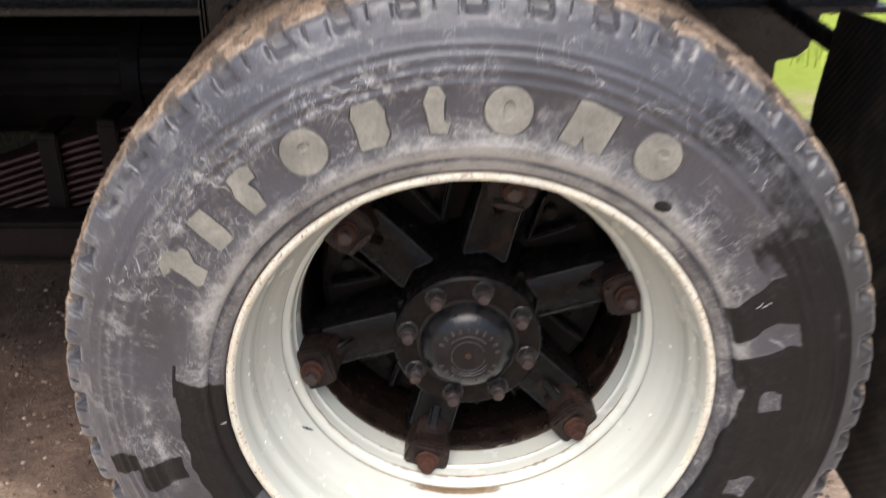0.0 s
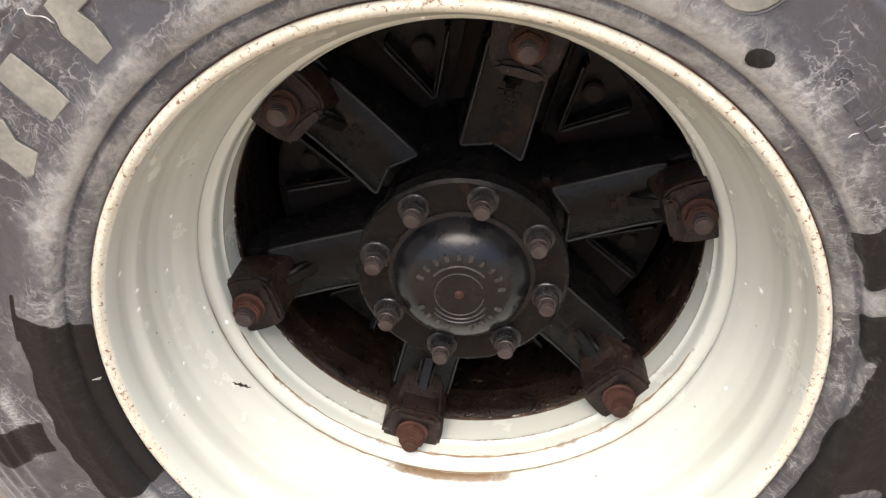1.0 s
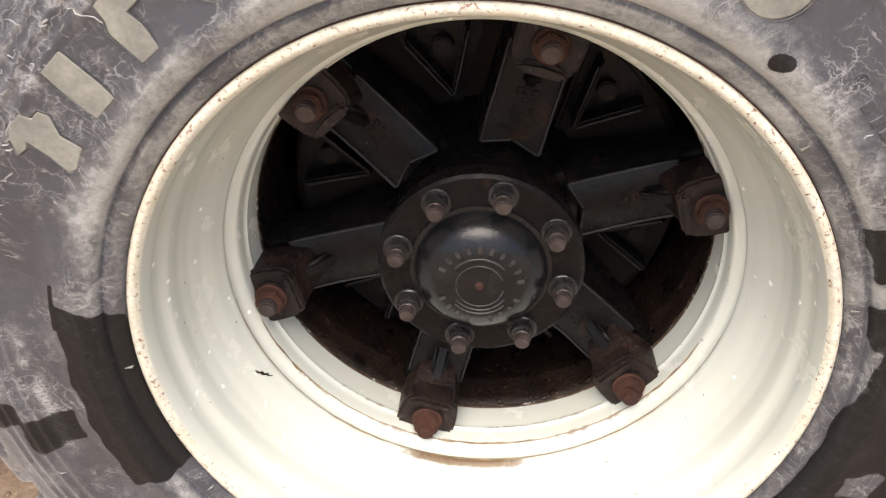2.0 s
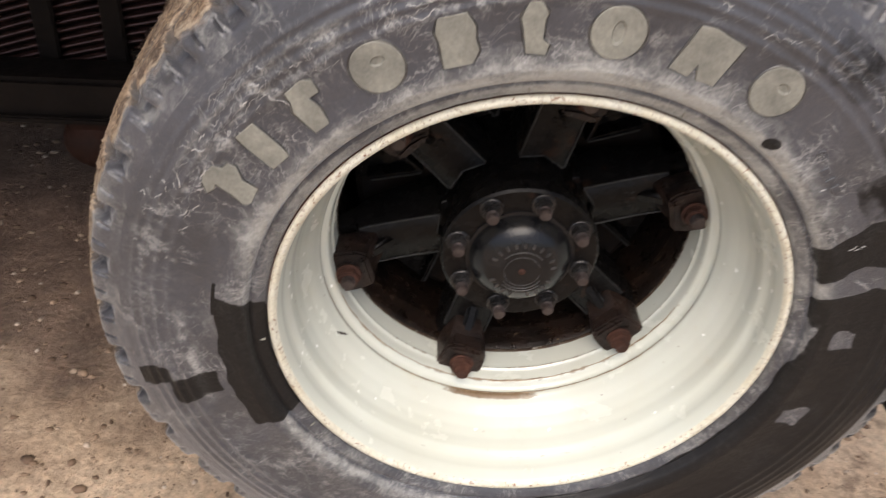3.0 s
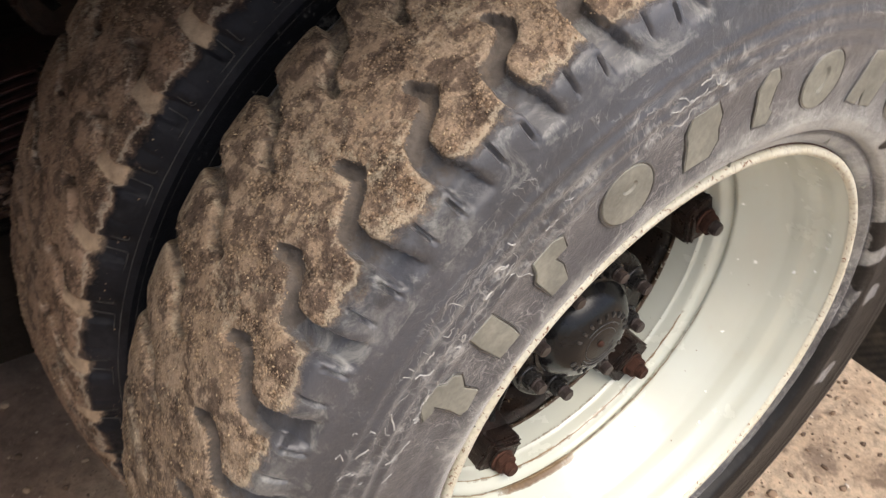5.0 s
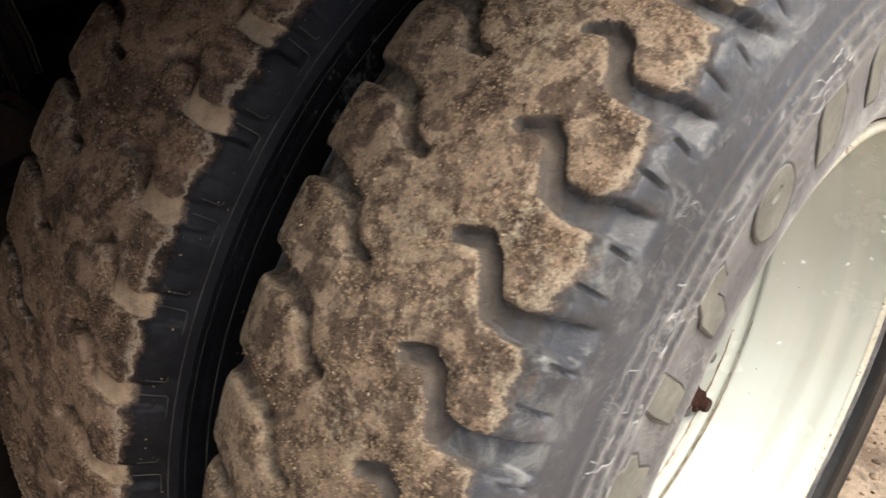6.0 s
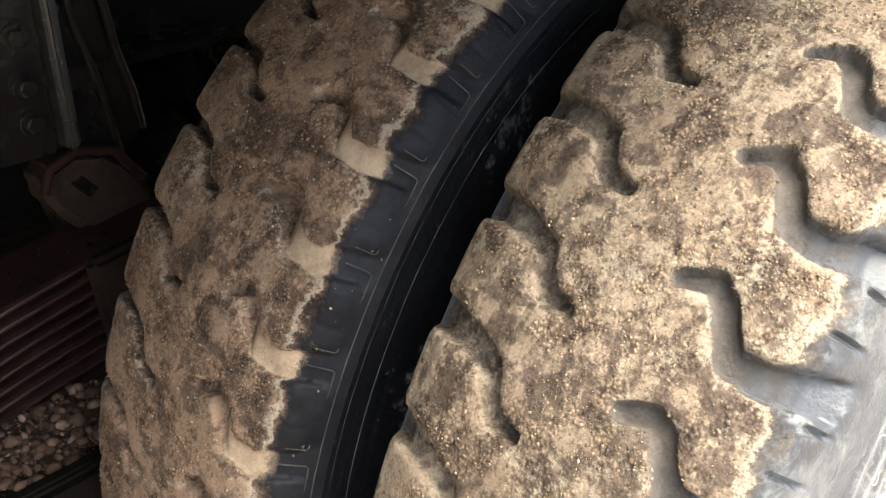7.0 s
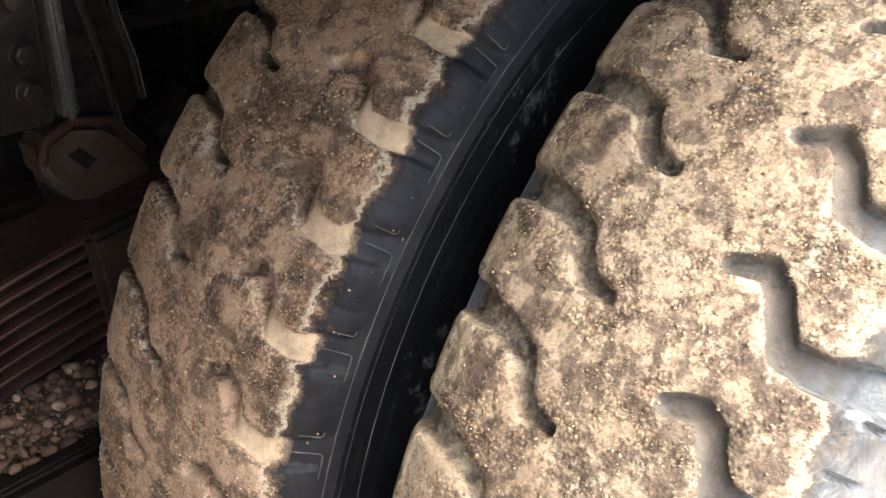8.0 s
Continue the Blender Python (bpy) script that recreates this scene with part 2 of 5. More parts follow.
MUD = tread_material("caked_mud_on_rubber", (0.322, 0.243, 0.174), (0.097, 0.068, 0.051), (0.100, 0.085, 0.074), (0.40, 0.335, 0.245), (0.033, 0.033, 0.038), (0.36, 0.356, 0.325), 0.62, 52)
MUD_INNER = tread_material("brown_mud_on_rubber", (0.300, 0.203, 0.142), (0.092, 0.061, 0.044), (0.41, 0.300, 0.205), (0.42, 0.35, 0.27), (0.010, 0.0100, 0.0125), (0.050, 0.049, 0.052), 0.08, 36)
CRUMB = crumb_material()
SIDE = sidewall_material("dusty_sidewall", (0.033, 0.033, 0.038), (0.36, 0.356, 0.325), (0.056, 0.058, 0.069))
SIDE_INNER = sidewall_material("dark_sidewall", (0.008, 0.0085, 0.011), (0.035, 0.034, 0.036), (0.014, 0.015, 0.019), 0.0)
LETTER = worn("raised_tan_rubber", (0.26, 0.254, 0.213), (0.155, 0.151, 0.128), 28, (0.6, 0.8), relief=0.25, depth=0.001)


EDGE_RUBBER = worn("shiny_dark_rubber_bead", (0.030, 0.029, 0.030), (0.10, 0.097, 0.09), 60, (0.25, 0.45), relief=0.3, depth=0.001, gloss=0.7)
SCUFF = worn("pale_dried_film", (0.46, 0.45, 0.42), (0.16, 0.155, 0.15), 120, (0.4, 0.6), relief=0.3, depth=0.001)
LINE = worn("faded_moulded_line", (0.075, 0.073, 0.066), (0.009, 0.009, 0.010), 34, (0.6, 0.8), relief=0.1, depth=0.001)


def paint_material():
    """Cream enamel with white glints painted in, rust specks and thin grime."""
    m, n, l, p = material("cream_white_rim_paint")
    c = mix(m, ramp(m, noise_node(m, 6, 6, 0.6), [(0.35, grey(0)), (0.68, grey(1))]), (0.565, 0.590, 0.525), (0.530, 0.542, 0.468))
    c = mix(m, ramp(m, noise_node(m, 24, 8, 0.75), [(0.60, grey(0)), (0.78, grey(0.35))]), c, (0.50, 0.44, 0.33))
    # small sparkles of reflected light, put into the colour as white flecks
    glints = cells(m, 42)
    few = ramp(m, glints.outputs["Color"], [(0.53, grey(0)), (0.535, grey(1))])
    small = ramp(m, maths(m, "ADD", glints.outputs["Distance"], maths(m, "MULTIPLY", noise_node(m, 200, 4, 0.75), 0.5)), [(0.31, grey(1)), (0.36, grey(0))])
    c = mix(m, maths(m, "MULTIPLY", few, small), c, (0.95, 0.96, 0.93))
    specks = cells(m, 70)
    few = ramp(m, specks.outputs["Color"], [(0.68, grey(0)), (0.685, grey(0.8))])
    small = ramp(m, maths(m, "ADD", specks.outputs["Distance"], maths(m, "MULTIPLY", noise_node(m, 300, 4, 0.75), 0.45)), [(0.26, grey(1)), (0.30, grey(0))])
    c = mix(m, maths(m, "MULTIPLY", few, small), c, (0.16, 0.085, 0.045))
    rust = maths(m, "ADD", attribute(m, "stain"), maths(m, "MULTIPLY", maths(m, "SUBTRACT", noise_node(m, 75, 8, 0.75), 0.5), 1.1))
    c = mix(m, ramp(m, rust, [(0.38, grey(0)), (0.50, grey(0.6)), (0.80, grey(0.95))]), c, mix(m, noise_node(m, 140, 5, 0.7), (0.07, 0.038, 0.018), (0.24, 0.15, 0.075)))
    l.new(c, p.inputs["Base Color"])
    l.new(ramp(m, noise_node(m, 18, 5), [(0.3, grey(0.16)), (0.7, grey(0.30))]), p.inputs["Roughness"])
    p.inputs["Specular IOR Level"].default_value = 0.8
    bump(m, noise_node(m, 60, 6, 0.6), 0.1, 0.001)
    return m


PAINT = paint_material()
LIP = worn("rust_flecked_lip_paint", (0.68, 0.665, 0.56), (0.60, 0.56, 0.43), 30, (0.35, 0.55), relief=0.3, depth=0.001, spots=((0.17, 0.075, 0.035), 230, 0.57))
RUN = worn("rust_run_on_paint", (0.17, 0.105, 0.055), (0.36, 0.27, 0.16), 40, (0.6, 0.8), relief=0.2, depth=0.001)
IRON = worn("black_painted_cast_iron", (0.0056, 0.0050, 0.0049), (0.0100, 0.0088, 0.0083), 22, (0.16, 0.36), relief=0.45, depth=0.003, fine=110, spots=((0.024, 0.013, 0.009), 20, 0.60), gloss=0.13)
DOME = worn("glossy_black_cap_paint", (0.006, 0.006, 0.007), (0.012, 0.012, 0.013), 30, (0.14, 0.28), relief=0.35, depth=0.001, gloss=0.3)
RUST = worn("brown_rusted_steel", (0.095, 0.044, 0.031), (0.030, 0.017, 0.014), 45, (0.55, 0.9), relief=0.6, depth=0.002, gloss=0.12)
CLAMP = worn("grimy_rusting_clamp", (0.0085, 0.007, 0.0068), (0.036, 0.020, 0.0145), 38, (0.2, 0.6), relief=0.8, depth=0.003, spots=((0.085, 0.072, 0.062), 75, 0.61), gloss=0.25)
NUT = worn("dark_steel_nut", (0.060, 0.058, 0.058), (0.018, 0.016, 0.016), 60, (0.2, 0.4), 0.55, relief=0.3, depth=0.001)
BOLT = worn("grey_steel_bolt", (0.082, 0.066, 0.063), (0.040, 0.028, 0.025), 70, (0.3, 0.55), 0.4, relief=0.3, depth=0.001)
# grey lighter than the cap: the highlights on raised marks, put into their colour
MARK = worn("highlit_raised_mark", (0.055, 0.053, 0.053), (0.014, 0.014, 0.014), 160, (0.25, 0.4), relief=0.3, depth=0.001, gloss=0.6)
EDGE = worn("wet_highlight_bead", (0.014, 0.0135, 0.014), (0.007, 0.0068, 0.0066), 40, (0.28, 0.5), relief=1.0, depth=0.002, gloss=0.5)
FLAKED = worn("flaking_rusty_paint", (0.035, 0.019, 0.012), (0.13, 0.080, 0.045), 60, (0.4, 0.7), relief=0.9, depth=0.002, fine=160, spots=((0.55, 0.54, 0.46), 85, 0.56))
DRUM = worn("rust_stained_drum", (0.012, 0.010, 0.009), (0.030, 0.017, 0.011), 14, (0.5, 0.8), relief=0.5, depth=0.002, spots=((0.05, 0.03, 0.02), 40, 0.66), gloss=0.15)
BAND = worn("wet_rusty_band", (0.008, 0.0058, 0.005), (0.030, 0.0165, 0.011), 26, (0.18, 0.55), relief=0.9, depth=0.003, fine=150, spots=((0.20, 0.14, 0.08), 95, 0.63), gloss=0.45)
CHASSIS = worn("grimy_black_chassis_paint", (0.0070, 0.0059, 0.0058), (0.0140, 0.0112, 0.0103), 12, (0.16, 0.34), relief=0.5, depth=0.003, fine=140, gloss=0.38)
OXIDE = worn("dark_red_oxide", (0.026, 0.0105, 0.007), (0.014, 0.008, 0.0065), 20, (0.5, 0.8), relief=0.5, depth=0.002, gloss=0.1)
UNDER = worn("oily_black_underside", (0.0060, 0.0050, 0.0047), (0.0115, 0.0090, 0.0080), 14, (0.35, 0.6), relief=0.5, depth=0.003, fine=140, gloss=0.08)
SHACKLE = worn("brown_grimy_casting", (0.016, 0.010, 0.008), (0.042, 0.023, 0.015), 30, (0.5, 0.8), relief=0.6, depth=0.003, fine=120, gloss=0.3)
LEAF = worn("rusty_spring_steel", (0.075, 0.037, 0.032), (0.036, 0.019, 0.017), 30, (0.26, 0.38), 0.45, relief=0.3, depth=0.001, gloss=0.3)
# dust specks over a paler tone that paints the flange's highlight strip
STREAK = worn("dusty_highlit_steel_edge", (0.032, 0.031, 0.030), (0.014, 0.0135, 0.013), 60, (0.3, 0.5), relief=0.5, depth=0.002, spots=((0.12, 0.115, 0.11), 240, 0.60))


def flap_material():
    m, n, l, p = material("ribbed_black_rubber")
    dirt = ramp(m, noise_node(m, 16, 8, 0.75), [(0.45, grey(0)), (0.7, grey(1))])
    l.new(mix(m, dirt, (0.012, 0.0115, 0.011), (0.07, 0.058, 0.042)), p.inputs["Base Color"])
    p.inputs["Roughness"].default_value = 0.6
    w = n.new("ShaderNodeTexWave")
    w.bands_direction = "DIAGONAL"
    w.inputs["Scale"].default_value, w.inputs["Distortion"].default_value = 38, 0.4
    l.new(n.new("ShaderNodeTexCoord").outputs["Object"], w.inputs["Vector"])
    bump(m, maths(m, "ADD", w.outputs["Fac"], noise_node(m, 80, 5, 0.7)), 0.3, 0.003)
    return m


FLAP = flap_material()
BODY = worn("dark_body_underside", (0.02, 0.02, 0.02), (0.04, 0.035, 0.03), 6, (0.5, 0.8))


def ground_material():
    m, n, l, p = material("sandy_gravel_and_grass")
    where = n.new("ShaderNodeTexCoord")
    c = mix(m, ramp(m, noise_node(m, 3.5, 8, 0.7), [(0.35, grey(0)), (0.66, grey(1))]), (0.50, 0.355, 0.235), (0.72, 0.56, 0.40))
    c = mix(m, 0.7, c, ramp(m, noise_node(m, 60, 6, 0.75), [(0.30, grey(0.3)), (0.55, grey(1)), (0.75, (1.4, 1.35, 1.3))]), "MULTIPLY")
    sep = n.new("ShaderNodeSeparateXYZ")
    l.new(where.outputs["Object"], sep.inputs[0])
    # ragged dark patch painted on the soil as the truck's shade by the wheel
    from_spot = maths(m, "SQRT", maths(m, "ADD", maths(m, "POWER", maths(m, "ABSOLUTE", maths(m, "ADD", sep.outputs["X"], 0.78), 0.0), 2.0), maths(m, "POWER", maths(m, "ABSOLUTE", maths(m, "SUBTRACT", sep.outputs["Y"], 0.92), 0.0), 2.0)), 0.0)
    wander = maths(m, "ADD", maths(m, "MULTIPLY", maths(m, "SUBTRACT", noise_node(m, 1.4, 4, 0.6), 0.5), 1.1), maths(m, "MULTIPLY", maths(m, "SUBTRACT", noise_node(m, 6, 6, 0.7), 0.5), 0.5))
    shade_spot = maths(m, "ADD", maths(m, "SUBTRACT", 0.64, maths(m, "MULTIPLY", from_spot, 0.95)), wander)
    # soil further under the truck painted darker and redder, as shade
    under_shade = maths(m, "MULTIPLY", maths(m, "SUBTRACT", maths(m, "ADD", sep.outputs["Y"], maths(m, "MULTIPLY", noise_node(m, 3, 5, 0.6), 0.3)), 0.65), 3.0)
    under_shade = maths(m, "MULTIPLY", under_shade, ramp(m, maths(m, "ADD", sep.outputs["X"], maths(m, "MULTIPLY", noise_node(m, 2.2, 5, 0.6), 0.5)), [(0.55, grey(1)), (0.95, grey(0))]))
    c = mix(m, ramp(m, under_shade, [(0.0, grey(0)), (1.0, grey(0.7))]), c, mix(m, noise_node(m, 90, 6, 0.75), (0.10, 0.046, 0.022), (0.38, 0.195, 0.092)))
    c = mix(m, ramp(m, shade_spot, [(-0.02, grey(0)), (0.28, grey(0.85))]), c, mix(m, ramp(m, noise_node(m, 11, 8, 0.75, 0.4), [(0.36, grey(0)), (0.62, grey(1))]), (0.060, 0.036, 0.027), (0.20, 0.128, 0.092)))
    # scattered oil stains, hand-sized
    stain = maths(m, "ADD", noise_node(m, 9, 5, 0.6, 0.5), maths(m, "MULTIPLY", maths(m, "SUBTRACT", noise_node(m, 45, 6, 0.75), 0.5), 0.35))
    c = mix(m, ramp(m, stain, [(0.57, grey(0)), (0.66, grey(0.6))]), c, (0.105, 0.064, 0.044))
    far = maths(m, "ADD", sep.outputs["Y"], maths(m, "MULTIPLY", noise_node(m, 1.2, 5, 0.7), 2.0))
    grass = mix(m, noise_node(m, 30, 6, 0.8), (0.22, 0.28, 0.02), (0.50, 0.60, 0.08))
    c = mix(m, ramp(m, maths(m, "DIVIDE", far, 10.0), [(0.34, grey(0)), (0.40, grey(1))]), c, grass)
    l.new(c, p.inputs["Base Color"])
    p.inputs["Roughness"].default_value = 0.95
    bump(m, maths(m, "ADD", noise_node(m, 60, 8, 0.75), noise_node(m, 9, 4)), 0.9, 0.018)
    return m


GROUND = ground_material()


def grass_material():
    m, n, l, p = material("sunlit_grass")
    rnd = n.new("ShaderNodeNewGeometry").outputs["Random Per Island"]
    l.new(ramp(m, rnd, [(0.0, (0.16, 0.22, 0.02)), (0.6, (0.32, 0.42, 0.04)), (1.0, (0.52, 0.56, 0.12))]), p.inputs["Base Color"])
    p.inputs["Roughness"].default_value = 0.7
    return m


GRASS = grass_material()


def stone_material(name, dim):
    m, n, l, p = material(name)
    rnd = n.new("ShaderNodeNewGeometry").outputs["Random Per Island"]
    c = ramp(m, rnd, [(0.0, (0.08, 0.048, 0.03)), (0.45, (0.19, 0.122, 0.077)), (0.86, (0.31, 0.22, 0.15)), (1.0, (0.62, 0.52, 0.42))])
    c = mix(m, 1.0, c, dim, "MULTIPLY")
    c = mix(m, 0.5, c, ramp(m, noise_node(m, 130, 5, 0.7), [(0.3, grey(0.5)), (0.7, grey(1.1))]), "MULTIPLY")
    l.new(c, p.inputs["Base Color"])
    p.inputs["Roughness"].default_value = 0.9
    bump(m, noise_node(m, 200, 4), 0.3, 0.001)
    return m


STONE = stone_material("mixed_gravel_stone", (1.0, 1.0, 1.0))
# the same stone in a darker, redder tint
DULL_STONE = stone_material("dull_brown_stone", (0.40, 0.31, 0.28))

# ---- builders ----
H = 0.5  # height of the hub
AXIS = Vector((0, 0, H))


def thing(name, at, label, category, group="", kind=""):
    ob = new(name)
    ob.empty_display_size = 0.05
    ob.location = at
    return tagged(ob, label, category, group, kind)


def part(name, source, material, parent=None, label="", smooth=None):
    """Links a bmesh, or a mesh, as one object; places in it are the world's, and are taken to the parent's origin."""
    if isinstance(source, bmesh.types.BMesh):
        me = bpy.data.meshes.new(name)
        bmesh.ops.recalc_face_normals(source, faces=source.faces)
        source.to_mesh(me)
        source.free()
    else:
        me = source
    me.materials.append(material)
    if smooth is not None:
        me.shade_smooth()
        me.set_sharp_from_angle(angle=radians(smooth))
    ob = new(name, me)
    if parent:
        root, off = parent, Vector()
        while root:
            off += root.location
            root = root.parent
        me.transform(Matrix.Translation(-off))
        ob.parent = parent
    return tagged(ob, label)


def mesh_of(name, verts, faces, **fields):
    me = bpy.data.meshes.new(name)
    verts, faces = np.asarray(verts, np.float32), np.asarray(faces, np.int32)
    me.vertices.add(len(verts))
    me.vertices.foreach_set("co", verts.ravel())
    me.loops.add(faces.size)
    me.loops.foreach_set("vertex_index", faces.ravel())
    me.polygons.add(len(faces))
    me.polygons.foreach_set("loop_start", np.arange(0, faces.size, faces.shape[1], dtype=np.int32))
    me.update(calc_edges=True)
    for key, values in fields.items():
        me.attributes.new(key, "FLOAT", "POINT").data.foreach_set("value", np.asarray(values, np.float32).ravel())
    return me


def hash3(i, j, k, seed):
    n = (i * 374761393 + j * 668265263 + k * 1274126177 + seed * 974634777) & 0x7FFFFFFF
    n = ((n ^ (n >> 13)) * 1103515245) & 0x7FFFFFFF
    return ((n ^ (n >> 16)) & 0xFFFF) / 65535.0


def value_noise(p, scale, seed=1, octaves=3, gain=0.5):
    """Smooth noise of places, about -1 to 1."""
    out, amp, total = np.zeros(p.shape[:-1]), 1.0, 0.0
    for o in range(octaves):
        q = p * scale * 2.0**o + 100.0
        b = np.floor(q).astype(np.int64)
        f = q - b
        f = f * f * (3 - 2 * f)
        s = np.zeros(p.shape[:-1])
        for dx in (0, 1):
            for dy in (0, 1):
                for dz in (0, 1):
                    w = (f[..., 0] if dx else 1 - f[..., 0]) * (f[..., 1] if dy else 1 - f[..., 1]) * (f[..., 2] if dz else 1 - f[..., 2])
                    s += w * hash3(b[..., 0] + dx, b[..., 1] + dy, b[..., 2] + dz, seed + o)
        out += amp * (2 * s - 1)
        total += amp
        amp *= gain
    return out / total


def smooth01(x, a, b):
    t = np.clip((x - a) / (b - a), 0, 1)
    return t * t * (3 - 2 * t)


def at(r, degrees, y):
    t = radians(degrees)
    return Vector((r * math.cos(t), y, H + r * math.sin(t)))


def frame_at(degrees, y=0.0):
    """Pose with x outward along the spoke, y along the turn, z out of the wheel towards its face."""
    t = radians(degrees)
    er, ey = Vector((math.cos(t), 0, math.sin(t))), Vector((0, -1, 0))
    et = ey.cross(er)
    m = Matrix((er, et, ey)).transposed().to_4x4()
    m.translation = Vector((0, y, H))
    return m


def ring(profile, seg=128, wrap=False):
    """A surface turned round the axle: profile of (r, y)."""
    bm = bmesh.new()
    rows = []
    for k in range(seg):
        t = 2 * math.pi * k / seg
        rows.append([bm.verts.new((r * math.cos(t), y, H + r * math.sin(t))) for r, y in profile])
    n = len(profile)
    for k in range(seg):
        a, b = rows[k], rows[(k + 1) % seg]
        for i in range(n if wrap else n - 1):
            bm.faces.new((a[i], a[(i + 1) % n], b[(i + 1) % n], b[i]))
    return bm


def slab(outline, z0, z1, bevel=0.0, segments=1):
    """A solid plate: outline of (x, y), from z0 to z1."""
    bm = bmesh.new()
    low = [bm.verts.new((x, y, z0)) for x, y in outline]
    high = [bm.verts.new((x, y, z1)) for x, y in outline]
    bm.faces.new(low[::-1])
    bm.faces.new(high)
    for i in range(len(outline)):
        j = (i + 1) % len(outline)
        bm.faces.new((low[i], low[j], high[j], high[i]))
    bmesh.ops.recalc_face_normals(bm, faces=bm.faces)
    if bevel:
        bmesh.ops.bevel(bm, geom=bm.edges[:], offset=bevel, segments=segments, affect="EDGES", clamp_overlap=True)
    return bm


def block(x0, x1, y0, y1, z0, z1, bevel=0.004, segments=2):
    return slab([(x0, y0), (x1, y0), (x1, y1), (x0, y1)], z0, z1, bevel, segments)


def moved(bm, m):
    bm.transform(m)
    return bm


def joined(*parts):
    out = parts[0]
    for b in parts[1:]:
        me = bpy.data.meshes.new("joint")
        b.to_mesh(me)
        b.free()
        out.from_mesh(me)
        bpy.data.meshes.remove(me)
    return out


def rounds(n, r, x=0.0, y=0.0, turn=0.0):
    return [(x + r * math.cos(2 * math.pi * k / n + turn), y + r * math.sin(2 * math.pi * k / n + turn)) for k in range(n)]


def tube(points, r, seg=6):
    """A rod of even thickness along a polyline."""
    bm = bmesh.new()
    pts = [Vector(p) for p in points]
    rows = []
    for i, p in enumerate(pts):
        way = (pts[min(i + 1, len(pts) - 1)] - pts[max(i - 1, 0)]).normalized()
        a = way.cross(Vector((0, 0, 1)))
        a = a.normalized() if a.length > 1e-4 else Vector((1, 0, 0))
        b = way.cross(a)
        rows.append([bm.verts.new(p + r * (math.cos(2 * math.pi * k / seg) * a + math.sin(2 * math.pi * k / seg) * b)) for k in range(seg)])
    for a, b in zip(rows, rows[1:]):
        for i in range(seg):
            bm.faces.new((a[i], a[(i + 1) % seg], b[(i + 1) % seg], b[i]))
    bm.faces.new(rows[0])
    bm.faces.new(rows[-1][::-1])
    return bm


# ---- tyres ----
PITCHES = 44
# half profile of a tyre: radius and distance from its middle plane, from the bead to the crown
HALF = [(0.290, 0.094), (0.2998, 0.103), (0.3012, 0.1095), (0.3038, 0.1138), (0.3070, 0.1165), (0.3145, 0.1205), (0.3172, 0.1208), (0.3188, 0.1190), (0.3203, 0.1190), (0.3218, 0.1235), (0.3245, 0.1290), (0.3290, 0.1315), (0.338, 0.1345),
        (0.352, 0.1325), (0.366, 0.1310), (0.384, 0.1310), (0.400, 0.1317), (0.4055, 0.1329), (0.4085, 0.1329), (0.4105, 0.1314), (0.4165, 0.1311), (0.4190, 0.1323), (0.4225, 0.1320), (0.4245, 0.1303),
        (0.4305, 0.1294), (0.4330, 0.1302), (0.4360, 0.1295), (0.4385, 0.1274), (0.4425, 0.1263), (0.4445, 0.1270), (0.4475, 0.1262), (0.4495, 0.1245), (0.462, 0.1200), (0.474, 0.1145), (0.485, 0.1080), (0.493, 0.1020), (0.4980, 0.095),
        (0.5015, 0.086), (0.5045, 0.072), (0.507, 0.050), (0.5085, 0.025), (0.509, 0.0)]
# grooves over one pitch: (part of a pitch towards the top, distance across the tread, half width)
OUTER_GROOVE = [(0.01, -0.028, 0.0045), (0.075, -0.044, 0.0064), (-0.03, -0.053, 0.0064), (-0.22, -0.059, 0.0066), (-0.38, -0.066, 0.0085), (-0.42, -0.086, 0.0095), (-0.37, -0.104, 0.0105), (-0.30, -0.140, 0.012)]
INNER_GROOVE = [(0.40, 0.140, 0.011), (0.36, 0.100, 0.0105), (0.27, 0.071, 0.0085), (0.14, 0.051, 0.0068), (-0.05, 0.045, 0.0062), (-0.19, 0.038, 0.0064), (-0.24, 0.022, 0.0045)]


def spread(points, step):
    """Points along a polyline at about even steps."""
    p = np.array(points, float)
    d = np.r_[0, np.cumsum(np.linalg.norm(np.diff(p, axis=0), axis=1))]
    s = np.linspace(0, d[-1], max(2, int(round(d[-1] / step)) + 1))
    return np.stack([np.interp(s, d, p[:, i]) for i in range(p.shape[1])], 1)


def groove_depth(arc, across, line, slim=1.0):
    """How far inside a groove a place of the tread lies, 0 to 1; arc in metres round the tyre, repeated by the pitch."""
    pitch = 2 * math.pi * 0.508 / PITCHES
    best = np.full(arc.shape, 9.0)
    u = np.mod(arc, pitch)
    for (a0, y0, w0), (a1, y1, w1) in zip(line, line[1:]):
        for shift in (-1, 0, 1):
            ax, bx = (a0 + shift) * pitch, (a1 + shift) * pitch
            dx, dy = bx - ax, y1 - y0
            t = np.clip(((u - ax) * dx + (across - y0) * dy) / (dx * dx + dy * dy), 0, 1)
            d = np.hypot(u - ax - t * dx, across - y0 - t * dy) - slim * (w0 + (w1 - w0) * t)
            best = np.minimum(best, d)
    return best


